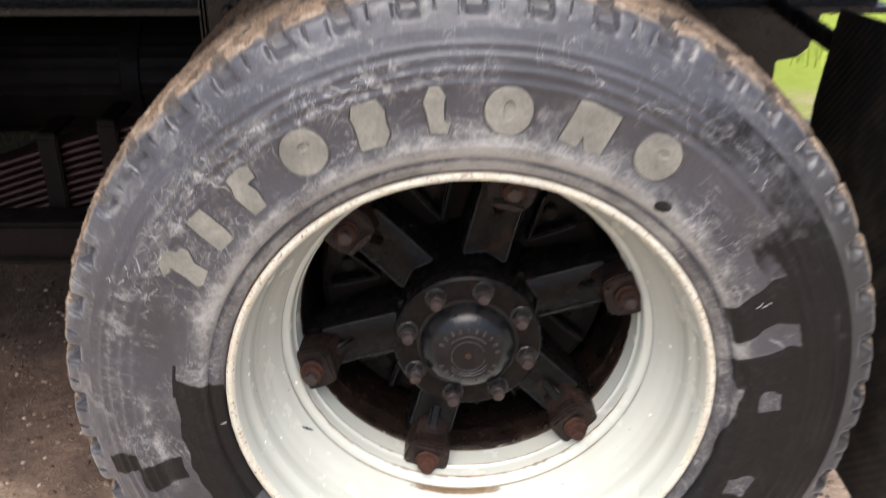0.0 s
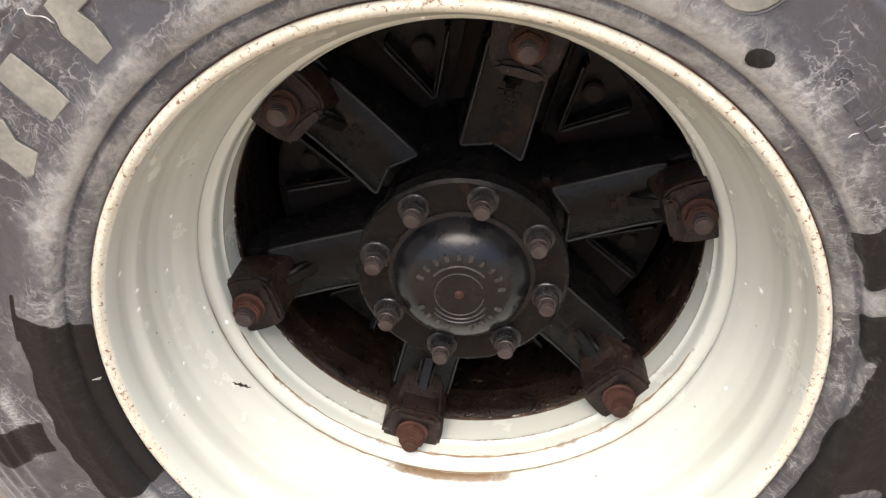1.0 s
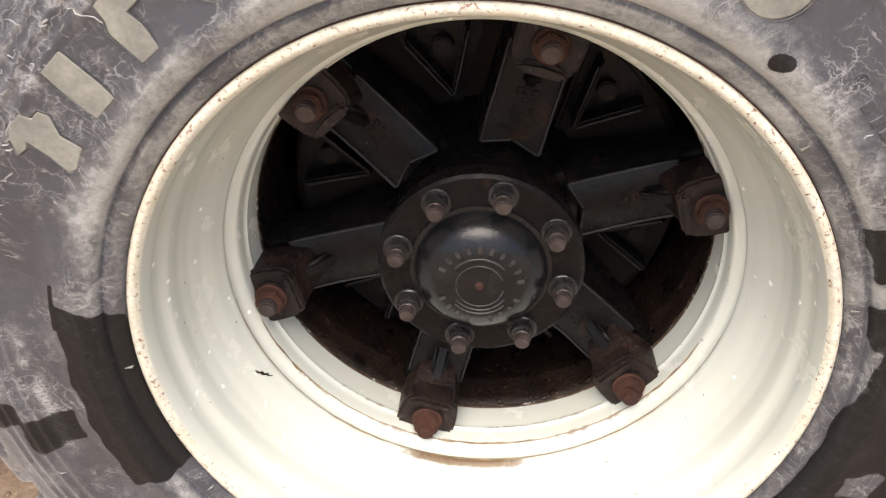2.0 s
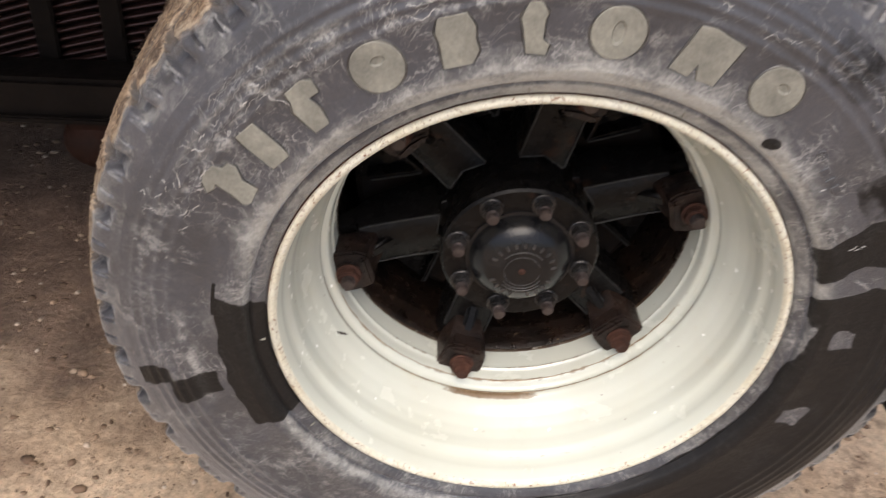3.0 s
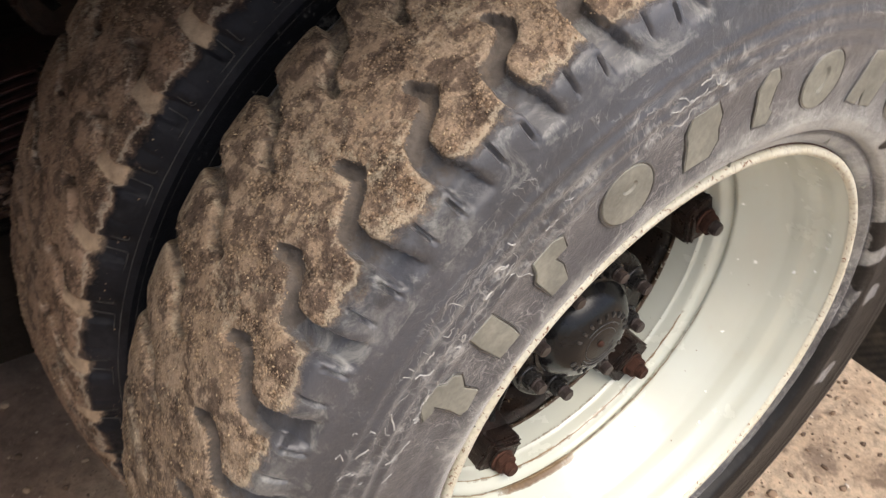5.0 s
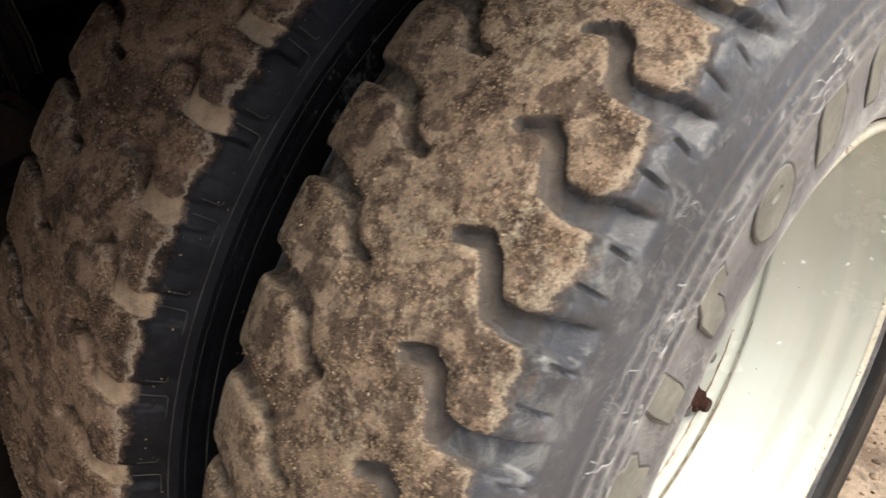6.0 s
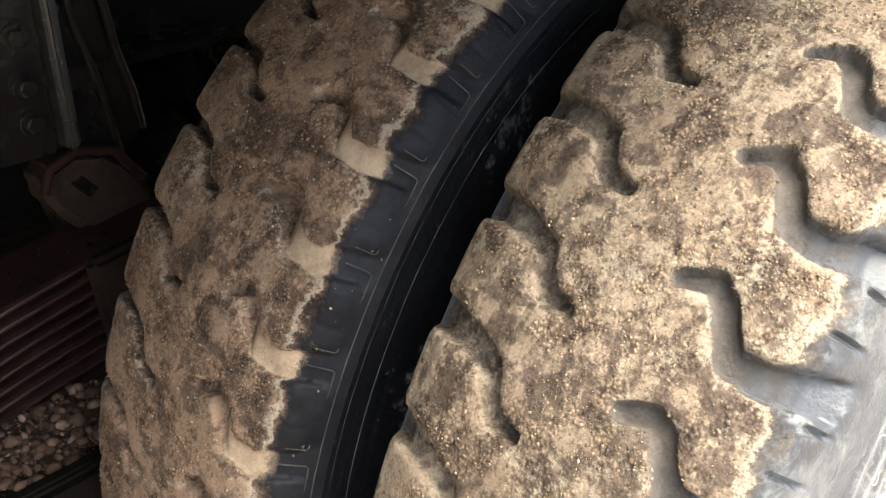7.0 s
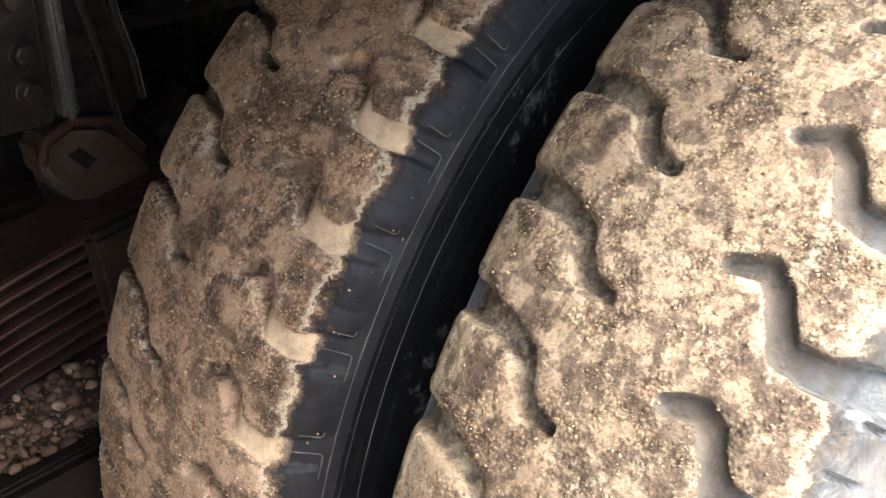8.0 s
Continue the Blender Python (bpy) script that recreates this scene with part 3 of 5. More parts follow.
def build_tyre(wheel, middle, outer_at, inner_at, depth, fill, fine, steps, seed, tread_mat, side_mat, near, crumbs, bulge=1.0, nick=0.0045):
    """A tyre on the axle: tread with its grooves and caked mud, and two sidewalls. outer_at, inner_at: angles at which a groove of each row stands."""
    theta = []
    t = fine[0]
    while t < fine[0] + 360:
        theta.append(t)
        t += math.degrees((steps[0] if t < fine[1] else steps[1]) / 0.51)
    theta = np.radians(np.array(theta))
    half = np.array(HALF)
    left = half * (1, -1)
    cut = next(i for i, (r, _) in enumerate(HALF) if r > 0.46)
    crown = spread(np.r_[left[cut:], (half * (1, 1))[cut:-1][::-1]], steps[2])
    # smooth the polyline a little
    for _ in range(6):
        crown[1:-1] = 0.25 * crown[:-2] + 0.5 * crown[1:-1] + 0.25 * crown[2:]
    tangent = np.gradient(crown, axis=0)
    normal = np.stack([tangent[:, 1], -tangent[:, 0]], 1)
    normal /= np.linalg.norm(normal, axis=1)[:, None]
    along = np.r_[0, np.cumsum(np.linalg.norm(np.diff(crown, axis=0), axis=1))]
    along -= along[np.argmin(np.abs(crown[:, 1]))]
    T, A = np.meshgrid(theta, along, indexing="ij")
    arc = -T * 0.508
    d_out = groove_depth(arc + math.radians(outer_at) * 0.508, A, OUTER_GROOVE)
    d_in = groove_depth(arc + math.radians(inner_at) * 0.508, A, INNER_GROOVE, 1.0 if near else 0.62)
    place = np.stack([0.51 * np.cos(T), A + 3 * seed, 0.51 * np.sin(T)], -1)
    ragged = 0.0016 * value_noise(place, 90, seed, 3)
    g = np.minimum(d_out, d_in) + ragged
    inside = smooth01(-g, -0.0009, 0.0015)
    # narrow cuts on the outer shoulder, two to a block
    pitch = 2 * math.pi * 0.508 / PITCHES
    u = np.mod(arc + math.radians(outer_at) * 0.508, pitch) / pitch
    cuts = np.zeros_like(u)
    for where, lo, hi in ((0.05, -0.127, -0.099), (0.42, -0.131, -0.106)):
        du = np.abs(np.mod(u - where + 0.5, 1) - 0.5) * pitch
        cuts = np.maximum(cuts, smooth01(-du, -0.0021, -0.0009) * smooth01(A, lo, lo + 0.012) * (1 - smooth01(A, hi - 0.006, hi)))
        cuts = np.maximum(cuts, smooth01(-du, -0.0021, -0.0009) * smooth01(-A, lo, lo + 0.012) * (1 - smooth01(-A, hi - 0.006, hi)))
    fade = 1 - smooth01(np.abs(A), 0.110 if near else 0.116, 0.131)
    rounding = smooth01(g, -0.001, 0.007)
    # how far silt has filled the outer ends of the grooves
    mid = value_noise(place, 55, seed + 9, 3)
    big = value_noise(place, 16, seed + 5, 3)
    tiny = value_noise(place, 190, seed + 13, 2)
    filled = np.zeros_like(A) if near else smooth01(np.abs(A) + 0.004 * big, 0.050, 0.064) * np.where(A < 0, 1.0, 0.0)
    shallow = (0.30 if near else 0.0) * smooth01(A, 0.045, 0.085)
    sink = depth * inside * fade * (1 - 0.72 * filled) * (1 - shallow) + nick * cuts + 0.0016 * (1 - rounding) * (1 - smooth01(np.abs(A), 0.122, 0.134))
    ridge = smooth01(np.abs(A), 0.097, 0.106) * 0.0022 * (1 - inside) * fade * (1.0 if near else 0.25)
    # mud: on the crown, thick and lumpy, thin in the grooves
    end = 0.007 * mid + (0.009 * big if not near else 0.0)
    on_top = (1 - smooth01(np.abs(A) + end, 0.084, 0.116)) * (1 - inside)
    mud = on_top * (0.84 + 0.22 * big) + inside * (fill + 0.5 * fill * mid) * (1 - smooth01(np.abs(A) + end, 0.084 if not near else 0.092, 0.118 if not near else 0.125)) - 0.12 * (1 - rounding) * (1 - inside)
    reach = 1 - smooth01(np.where(A > 0, A - 0.03, -A) + end, 0.082, 0.106)
    if near:
        reach *= 1 - inside * smooth01(-A + end, 0.062, 0.088)
    mud = np.maximum(mud, 0.7 * reach)
    silt = smooth01(-g - 0.0012 * mid, -0.0026 if near else -0.0008, 0.0004 if near else 0.0018) * (0.9 if near else 0.95 * filled)
    if near:
        # the inner row of grooves holds rough brown soil, the outer row smooth silt
        silt = silt * (1 - 0.5 * smooth01(A, 0.0, 0.02))
    # darker mud; the inner tyre's inner-row grooves also get their shade painted in
    damp_and_shade = -0.2 * silt + (0.10 * inside * smooth01(A, 0.0, 0.02) if near else 0.0) + (0.0 if near else 0.085 * smooth01(-A, 0.040, 0.060) * (1 - inside) - 0.035 + 0.22 * inside * smooth01(A, 0.02, 0.04)) - 0.05 * smooth01(np.abs(A), 0.080, 0.100)
    lumps = (1 - 0.8 * silt) * on_top * (0.0015 * big + 0.0014 * mid + 0.0010 * tiny * smooth01(big, -0.3, 0.3)) + inside * 0.0006 * mid
    stones = on_top * smooth01(tiny + 0.4 * mid, 0.62, 0.80) * 0.0014
    off = -sink + ridge + lumps + stones
    R = crown[None, :, 0] + normal[None, :, 0] * off
    Y = crown[None, :, 1] + normal[None, :, 1] * off + middle
    verts = np.stack([R * np.cos(T), Y, H + R * np.sin(T)], -1)
    n, k = T.shape
    i, j = np.meshgrid(np.arange(n), np.arange(k - 1), indexing="ij")
    ii = (i + 1) % n
    faces = np.stack([i * k + j, ii * k + j, ii * k + j + 1, i * k + j + 1], -1).reshape(-1, 4)
    side = np.mod(np.degrees(T) + 120, 360) - 120
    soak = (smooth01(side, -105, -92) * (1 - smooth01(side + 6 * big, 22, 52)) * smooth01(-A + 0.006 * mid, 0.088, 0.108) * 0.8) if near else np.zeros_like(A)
    # dust clings to the standing faces of the shoulder blocks, less to the flanks between them
    lug = (1 - inside) * (0.62 + 0.5 * value_noise(place, 30, seed + 17, 3)) * smooth01(np.abs(A), 0.085, 0.098) + 0.25 * (1 - cuts)
    spots = (on_top > 0.6) & (mud > 0.6)
    tread = part("tread", mesh_of("tread", verts.reshape(-1, 3), faces, mud=mud, silt=silt, damp_and_shade=damp_and_shade, soak=soak, lug=lug), tread_mat, wheel, "mud-caked lugged tread with curved grooves", smooth=60)
    # loose crumbs of mud, in clusters, on the stretch that the camera passes
    rng = np.random.default_rng(seed)
    near_side = np.mod(np.degrees(theta), 360)
    pick = spots & ((near_side > crumbs[1]) & (near_side < crumbs[2]))[:, None]
    cluster = smooth01(value_noise(place, 28, seed + 91, 3, 0.6) + 0.35 * value_noise(place, 7, seed + 95, 2), -0.05, 0.55) + 0.05
    spatter = ((near_side > crumbs[1]) & (near_side < crumbs[2]))[:, None] & (np.abs(A) < 0.135) & (A < 0)
    weight = np.where(pick, cluster, np.where(spatter, 0.0 if near else 0.003, 0.0)).ravel()
    chosen = rng.choice(weight.size, crumbs[0], replace=False, p=weight / weight.sum())
    size = 0.0003 + 0.0010 * rng.random(crumbs[0]) ** 5
    shape = np.array([(1, 0, 0), (-1, 0, 0), (0, 1, 0), (0, -1, 0), (0, 0, 1), (0, 0, -1)], float)
    shape = shape[None] * rng.uniform(0.6, 1.3, (crumbs[0], 6, 1)) + rng.uniform(-0.35, 0.35, (crumbs[0], 6, 3))
    centre = verts.reshape(-1, 3)[chosen] + rng.uniform(-0.0009, 0.0005, (crumbs[0], 3))
    tris = np.array([(0, 2, 4), (2, 1, 4), (1, 3, 4), (3, 0, 4), (2, 0, 5), (1, 2, 5), (3, 1, 5), (0, 3, 5)])
    tagged(part("crumb_litter", mesh_of("crumb_litter", (centre[:, None] + shape * size[:, None, None]).reshape(-1, 3), (tris[None] + 6 * np.arange(crumbs[0])[:, None, None]).reshape(-1, 3)), CRUMB, wheel), "loose dry mud crumbs", kind="stuff")
    rows = spread(half[: cut + 1], steps[3])
    for _ in range(1 if near else 2):
        rows[1:-1] = 0.2 * rows[:-2] + 0.6 * rows[1:-1] + 0.2 * rows[2:]
    th = theta
    T, r = np.meshgrid(th, rows[:, 0], indexing="ij")
    for side, name in ((-1, "sidewall"), (1, "sidewall")):
        h = rows[:, 1] if near and side < 0 else rows[-1, 1] + bulge * (rows[:, 1] - rows[-1, 1])
        y = np.broadcast_to(h, T.shape)
        place = np.stack([r * np.cos(T), r * np.sin(T), 0 * T + 7 * seed + side], -1)
        y = middle + side * (y + 0.0005 * value_noise(place, 50, seed + 2, 3) * (1 - smooth01(r, 0.450, 0.461)))
        dust, wet, scuff = np.zeros_like(T), np.zeros_like(T), np.zeros_like(T)
        if near and side < 0:
            dust, wet, scuff = sidewall_wear(place, r, np.degrees(T), seed)
        else:
            dust = 0.25 + 0.25 * value_noise(place, 12, seed + 3, 3)
            scuff = 0.35 * smooth01(value_noise(place, 75, seed + 31, 4, 0.7) + 0.5 * value_noise(place, 12, seed + 33, 2), 0.42, 0.62)
        verts = np.stack([r * np.cos(T), y, H + r * np.sin(T)], -1)
        n, k = T.shape
        i, j = np.meshgrid(np.arange(n), np.arange(k - 1), indexing="ij")
        ii = (i + 1) % n
        quad = [i * k + j, i * k + j + 1, ii * k + j + 1, ii * k + j]
        faces = np.stack(quad[::-1] if side < 0 else quad, -1).reshape(-1, 4)
        part(name, mesh_of(name, verts.reshape(-1, 3), faces, dust=dust, wet=wet, scuff=scuff), side_mat, wheel, "scuffed grey rubber sidewall" if near else "", smooth=50)
    return tread


def sidewall_wear(place, r, deg, seed):
    """Dust and wet stains of the outer sidewall."""
    deg = np.mod(deg + 90, 360) - 90
    n1, n2 = value_noise(place, 14, seed + 21, 4), value_noise(place, 45, seed + 25, 3)
    dust = 0.145 + 0.34 * n1
    dust += 0.46 * (1 - smooth01(r + 0.010 * n1 + 0.005 * n2, 0.324, 0.356)) * smooth01(r, 0.320, 0.3225) + 0.22 * (1 - smooth01(r, 0.3155, 0.3165))
    dust += 0.48 * (1 - smooth01(r + 0.02 * n1, 0.345, 0.40)) * np.exp(-(((deg - 80) / 48) ** 2))
    dust += 0.20 * (1 - smooth01(r + 0.02 * n1, 0.35, 0.41)) * np.exp(-(((deg - 160) / 24) ** 2))
    dust += 0.10 * smooth01(r, 0.455, 0.475) - 0.13 * smooth01(r + 0.006 * n1, 0.388, 0.408) * (1 - smooth01(r, 0.448, 0.464))
    # fine rings left by the mould
    dust += 0.15 * np.cos(2 * math.pi * (r - 0.4070) / 0.0131) * smooth01(r, 0.396, 0.410) * (1 - smooth01(r, 0.458, 0.462)) * (0.6 + 0.6 * n1)
    upper = np.exp(-(((r - 0.425 - 0.012 * n1) / 0.02) ** 2)) * np.exp(-(((deg - 125) / 45) ** 2))
    dust += 0.22 * upper
    rr, dd = r + 0.004 * n2 + 0.006 * n1, deg + 2.5 * n1 + 0.8 * n2

    def patch(r0, r1, a0, a1, soft=0.004):
        da = soft / 0.35 * 57.3
        return smooth01(rr, r0 - soft, r0 + soft) * (1 - smooth01(rr, r1 - soft, r1 + soft)) * smooth01(dd, a0 - da, a0 + da) * (1 - smooth01(dd, a1 - da, a1 + da))

    wet = patch(0.300, 0.361, 174, 208)
    wet = np.maximum(wet, patch(0.372, 0.430, 192.8, 197.8))
    wet = np.maximum(wet, patch(0.425, 0.470, 190.2, 193.2, 0.002))
    wet = np.maximum(wet, (1 - smooth01(np.abs(r - 0.359), 0.0010, 0.0026)) * smooth01(deg, 169.6, 170.4) * (1 - smooth01(deg, 177, 178)))
    wet = np.maximum(wet, 1 - smooth01(np.hypot((r * np.cos(np.radians(deg)) - 0.204) * 0.8, r * np.sin(np.radians(deg)) - 0.267) + 0.003 * n2, 0.006, 0.010))
    wet = np.maximum(wet, patch(0.324, 0.400, 16, 26))
    wet = np.maximum(wet, patch(0.396, 0.475, -100, 33, 0.010) * 0.88)
    wet = np.maximum(wet, patch(0.318, 0.475, -104, 11.0, 0.005))
    wet = np.maximum(wet, (0.50 + 0.12 * n1) * patch(0.408, 0.475, 30, 58, 0.010))
    wet = np.maximum(wet, (0.50 + 0.12 * n1) * patch(0.372, 0.430, 25, 36, 0.006))
    # dry patches left in the stain: an oval, a streak by the bead, and a smear
    dry = np.maximum(0.9 * patch(0.352, 0.380, -1.5, 2.5, 0.003), 0.6 * patch(0.347, 0.380, -24, -18, 0.006))
    dry = np.maximum(dry, (1 - smooth01(rr, 0.326 + 0.0011 * (deg - 2.4), 0.334 + 0.0011 * (deg - 2.4))) * smooth01(deg, -34, -20) * (1 - smooth01(deg, 2, 6)) * 0.9)
    wet = wet * (1 - dry)
    # crinkled white scuffs: cracks round the turn high up, scratches across it near the shoulder
    t = np.radians(deg)

    def ridges(around, outward, scale, k, thin):
        q = np.stack([around * np.cos(t), around * np.sin(t), outward * r], -1)
        warp = value_noise(place, 40, seed + k + 3, 3)[..., None] * 0.25 / scale
        return 1 - smooth01(np.abs(value_noise(q + warp, scale, seed + k, 3)), 0.0, thin)

    zone1 = smooth01(value_noise(place, 9, seed + 41, 2) + 0.9 * np.exp(-(((r - 0.418) / 0.016) ** 2)) * np.exp(-(((deg - 118) / 48) ** 2)), 0.35, 0.75)
    zone2 = smooth01(value_noise(place, 11, seed + 45, 2) + 1.0 * np.exp(-(((r - 0.425) / 0.04) ** 2)) * np.exp(-(((deg - 165) / 22) ** 2)), 0.35, 0.8)
    zone3 = smooth01(value_noise(place, 12, seed + 47, 2) + 0.7 * np.exp(-(((r - 0.33) / 0.02) ** 2)), 0.3, 0.9)
    patchy = smooth01(value_noise(place, 70, seed + 63, 3, 0.6), 0.05, 0.5)
    scuff = np.maximum(zone1 * np.maximum(0.22 * ridges(0.35, 1.0, 26, 51, 0.07), 0.5 * patchy), zone2 * np.maximum(0.18 * ridges(1.0, 0.5, 30, 57, 0.08), 0.4 * patchy))
    flecks = 1 - smooth01(np.abs(value_noise(place, 85, seed + 61, 4, 0.6)), 0.0, 0.16)
    scuff = np.maximum(scuff, 0.4 * zone3 * flecks)
    band = np.exp(-(((r - 0.392 - 0.003 * n2) / 0.008) ** 2)) * smooth01(deg, 176, 180) * (1 - smooth01(deg, 196, 200))
    scuff = np.maximum(scuff, 0.75 * band * smooth01(n2 + 0.3, 0.0, 0.5))
    scuff *= 1 - 0.95 * wet
    return dust * (1 - 0.5 * wet), wet, np.clip(scuff, 0, 1)


outer = thing("outer_wheel", AXIS, "muddy dual truck wheel with a cream-white dished rim", "wheel", "wheels of the axle")
inner = thing("inner_wheel", AXIS, "mud-covered inner truck wheel close behind the outer one", "wheel", "wheels of the axle")
build_tyre(outer, 0.11, 136.4, 146.7, 0.0105, 0.40, (70, 195), (0.0017, 0.0036, 0.0017, 0.002), 1, MUD, SIDE, True, (20000, 85, 190), 0.2)
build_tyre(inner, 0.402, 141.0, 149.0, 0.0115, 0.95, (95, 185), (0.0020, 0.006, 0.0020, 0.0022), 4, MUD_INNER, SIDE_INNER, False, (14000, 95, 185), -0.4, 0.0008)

# thin moulded lines round the inner tyre's face
for r, y in ((0.4335, 0.2862), (0.4555, 0.2836), (0.4690, 0.2857)):
    part("moulded_line", ring([(r - 0.0005, y), (r - 0.0002, y - 0.0008), (r + 0.0002, y - 0.0008), (r + 0.0005, y)], 220), LINE, inner, "thin pale moulded line", smooth=60)

# low moulded loops on its shoulder, one beside each block
h = np.array(HALF)
for k in range(14):
    deg = 96.0 + 360 / PITCHES * k
    for turn_by, r0, r1 in ((0.0, 0.4900, 0.4735), (4.1, 0.4890, 0.4760)):
        line = [(r0, -1.35), (r1 + 0.002, -1.35), (r1 + 0.0003, -1.2), (r1, 0.0), (r1 + 0.0003, 1.2), (r1 + 0.002, 1.35), (r0, 1.35)]
        pts = [at(r, deg + turn_by + d, 0.4025 - float(np.interp(r, h[:, 0], h[:, 1]))) for r, d in line]
        part("moulded_loop", tube(pts, 0.0005, 5), LINE, inner, "thin pale moulded line", smooth=60)

# crinkled rims of dried film on the rubber: wandering ridges along the turn, across it, and in tangles


def side_height(r):
    h = np.array(HALF)
    return 0.11 - float(np.interp(r, h[:, 0], h[:, 1]))


def scuff_lines(rng, count, degs, radii, lean, length, wander, thick):
    """Thin ridges: they start in the given stretch and run at lean degrees from the turn's way, straying as they go."""
    lines = []
    for _ in range(count):
        d, r = rng.uniform(*degs), rng.uniform(*radii)
        way = radians(rng.normal(lean, wander)) + (math.pi if rng.random() < 0.5 else 0.0)
        pts = []
        base_way = way
        for _ in range(max(3, int(rng.uniform(*length) / 0.003))):
            pts.append(at(r, d, side_height(r) + 0.0001))
            way = base_way + rng.normal(0, 0.75)
            step = rng.uniform(0.0012, 0.0050)
            d += math.degrees(step * math.cos(way) / r)
            r = min(0.455, max(0.325, r + step * math.sin(way)))
        lines.append(tube(pts, thick * rng.uniform(0.45, 1.1), 4))
    return joined(*lines)


rng, ridges = np.random.default_rng(23), []
for count, degs, radii, lean, length, wander, thick in ((12, (60, 135), (0.412, 0.428), 0, (0.02, 0.07), 8, 0.0006), (30, (132, 160), (0.402, 0.440), 25, (0.006, 0.022), 40, 0.0008), (12, (152, 184), (0.415, 0.452), 75, (0.006, 0.018), 25, 0.0006), (18, (108, 172), (0.396, 0.425), 8, (0.01, 0.04), 30, 0.0007), (6, (40, 62), (0.415, 0.440), 60, (0.01, 0.025), 35, 0.0006), (8, (196, 240), (0.40, 0.450), 70, (0.01, 0.025), 30, 0.0005), (6, (15, 44), (0.332, 0.372), 80, (0.008, 0.02), 30, 0.0006)):
    ridges.append(scuff_lines(rng, count, degs, radii, lean, length, wander, thick))
tagged(part("dried_film", joined(*ridges), SCUFF, outer, "pale crinkled rims of dried film", smooth=80), kind="stuff")

# raised plain shapes on the sidewall where its writing stands: middle angle, half width in degrees, lean, outline kind
LETTERS = [(149.3, "wedge"), (140.6, "bar"), (130.7, "slab"), (118.9, "disc"), (107.3, "slant"), (96.3, "narrow"), (84.8, "disc"), (71.5, "wide"), (58.9, "disc")]


def mark_outline(kind):
    """Outline in (along the turn, outward) metres, both from the middle."""
    if kind == "disc":
        return [(0.96 * x, y) for x, y in rounds(32, 0.0268)]
    return {"wedge": [(-0.009, -0.027), (0.010, -0.024), (0.011, -0.006), (0.022, 0.006), (0.021, 0.015), (0.013, 0.017), (0.011, 0.027), (-0.003, 0.031), (-0.012, 0.027), (-0.022, 0.016), (-0.013, 0.012), (-0.008, 0.014), (-0.010, -0.004), (-0.015, -0.022)],
            "bar": [(-0.014, -0.024), (0.009, -0.026), (0.012, -0.012), (0.015, 0.023), (-0.009, 0.026), (-0.012, 0.008)],
            "slab": [(-0.014, -0.026), (0.004, -0.026), (0.008, -0.006), (0.006, 0.006), (0.018, 0.006), (0.021, 0.020), (0.012, 0.026), (-0.009, 0.024), (-0.011, 0.012), (-0.016, 0.004)],
            "slant": [(-0.017, -0.025), (0.010, -0.026), (0.019, -0.014), (0.018, -0.002), (0.021, 0.010), (0.016, 0.025), (-0.011, 0.026), (-0.017, 0.012), (-0.015, 0.002), (-0.016, -0.010)],
            "narrow": [(-0.009, -0.023), (0.009, -0.026), (0.013, -0.015), (0.007, -0.010), (0.009, 0.010), (0.012, 0.015), (0.006, 0.027), (-0.005, 0.028), (-0.013, 0.012), (-0.011, 0.002)],
            "wide": [(-0.027, -0.024), (-0.006, -0.026), (-0.003, -0.012), (0.003, -0.026), (0.022, -0.026), (0.026, 0.0), (0.029, 0.020), (0.006, 0.024), (-0.006, 0.027), (-0.020, 0.024), (-0.022, 0.004)]}[kind]


def dented(outline, x, y, w, h, z0, z1, top):
    """A low plate whose face sinks into an oval dent."""
    bm = bmesh.new()
    n = len(outline)
    oval = [(x + w * math.cos(2 * math.pi * k / n), y + h * math.sin(2 * math.pi * k / n)) for k in range(n)]
    inset = [(0.96 * a, 0.96 * b) for a, b in outline]
    rows = [[bm.verts.new((a, b, z)) for a, b in line] for line, z in ((outline, z0), (outline, top - 0.0007), (inset, top), (oval, top), ([(x + 0.75 * (a - x), y + 0.75 * (b - y)) for a, b in oval], z1))]
    for a, b in zip(rows, rows[1:]):
        for k in range(n):
            bm.faces.new((a[k], a[(k + 1) % n], b[(k + 1) % n], b[k]))
    bm.faces.new(rows[-1])
    return bm


for k, (deg, kind) in enumerate(LETTERS):
    shape = mark_outline(kind)
    if kind == "disc":
        flat = dented(shape, *((0.0, 0.0, 0.0065, 0.0125) if k == 6 else (0.003, 0.006, 0.0075, 0.0050)), -0.004, 0.0002, 0.0019)
    else:
        flat = slab(shape, -0.004, 0.0019, 0.0007, 1)
    # outline's x runs clockwise, y outward
    m = frame_at(deg) @ Matrix.Translation((0.378, 0, 0.0212)) @ Matrix(((0, 1, 0, 0), (-1, 0, 0, 0), (0, 0, 1, 0), (0, 0, 0, 1)))
    mark = part("raised_mark", moved(flat, m), LETTER, outer, "raised tan rubber shape", smooth=25)
    # thin moulded bead round its foot
    edge = [(x + 0.0013 * x / math.hypot(x, y), y + 0.0013 * y / math.hypot(x, y), 0.0006) for x, y in shape]
    part("border", moved(tube(edge + edge[:2], 0.0010, 5), m), EDGE_RUBBER, mark, smooth=70)

# small moulded marks: unreadable writing as bars, a ring mark, and short nicks at the bead


def on_side(r, deg, lift=0.0):
    return frame_at(deg) @ Matrix.Translation((r, 0, lift))


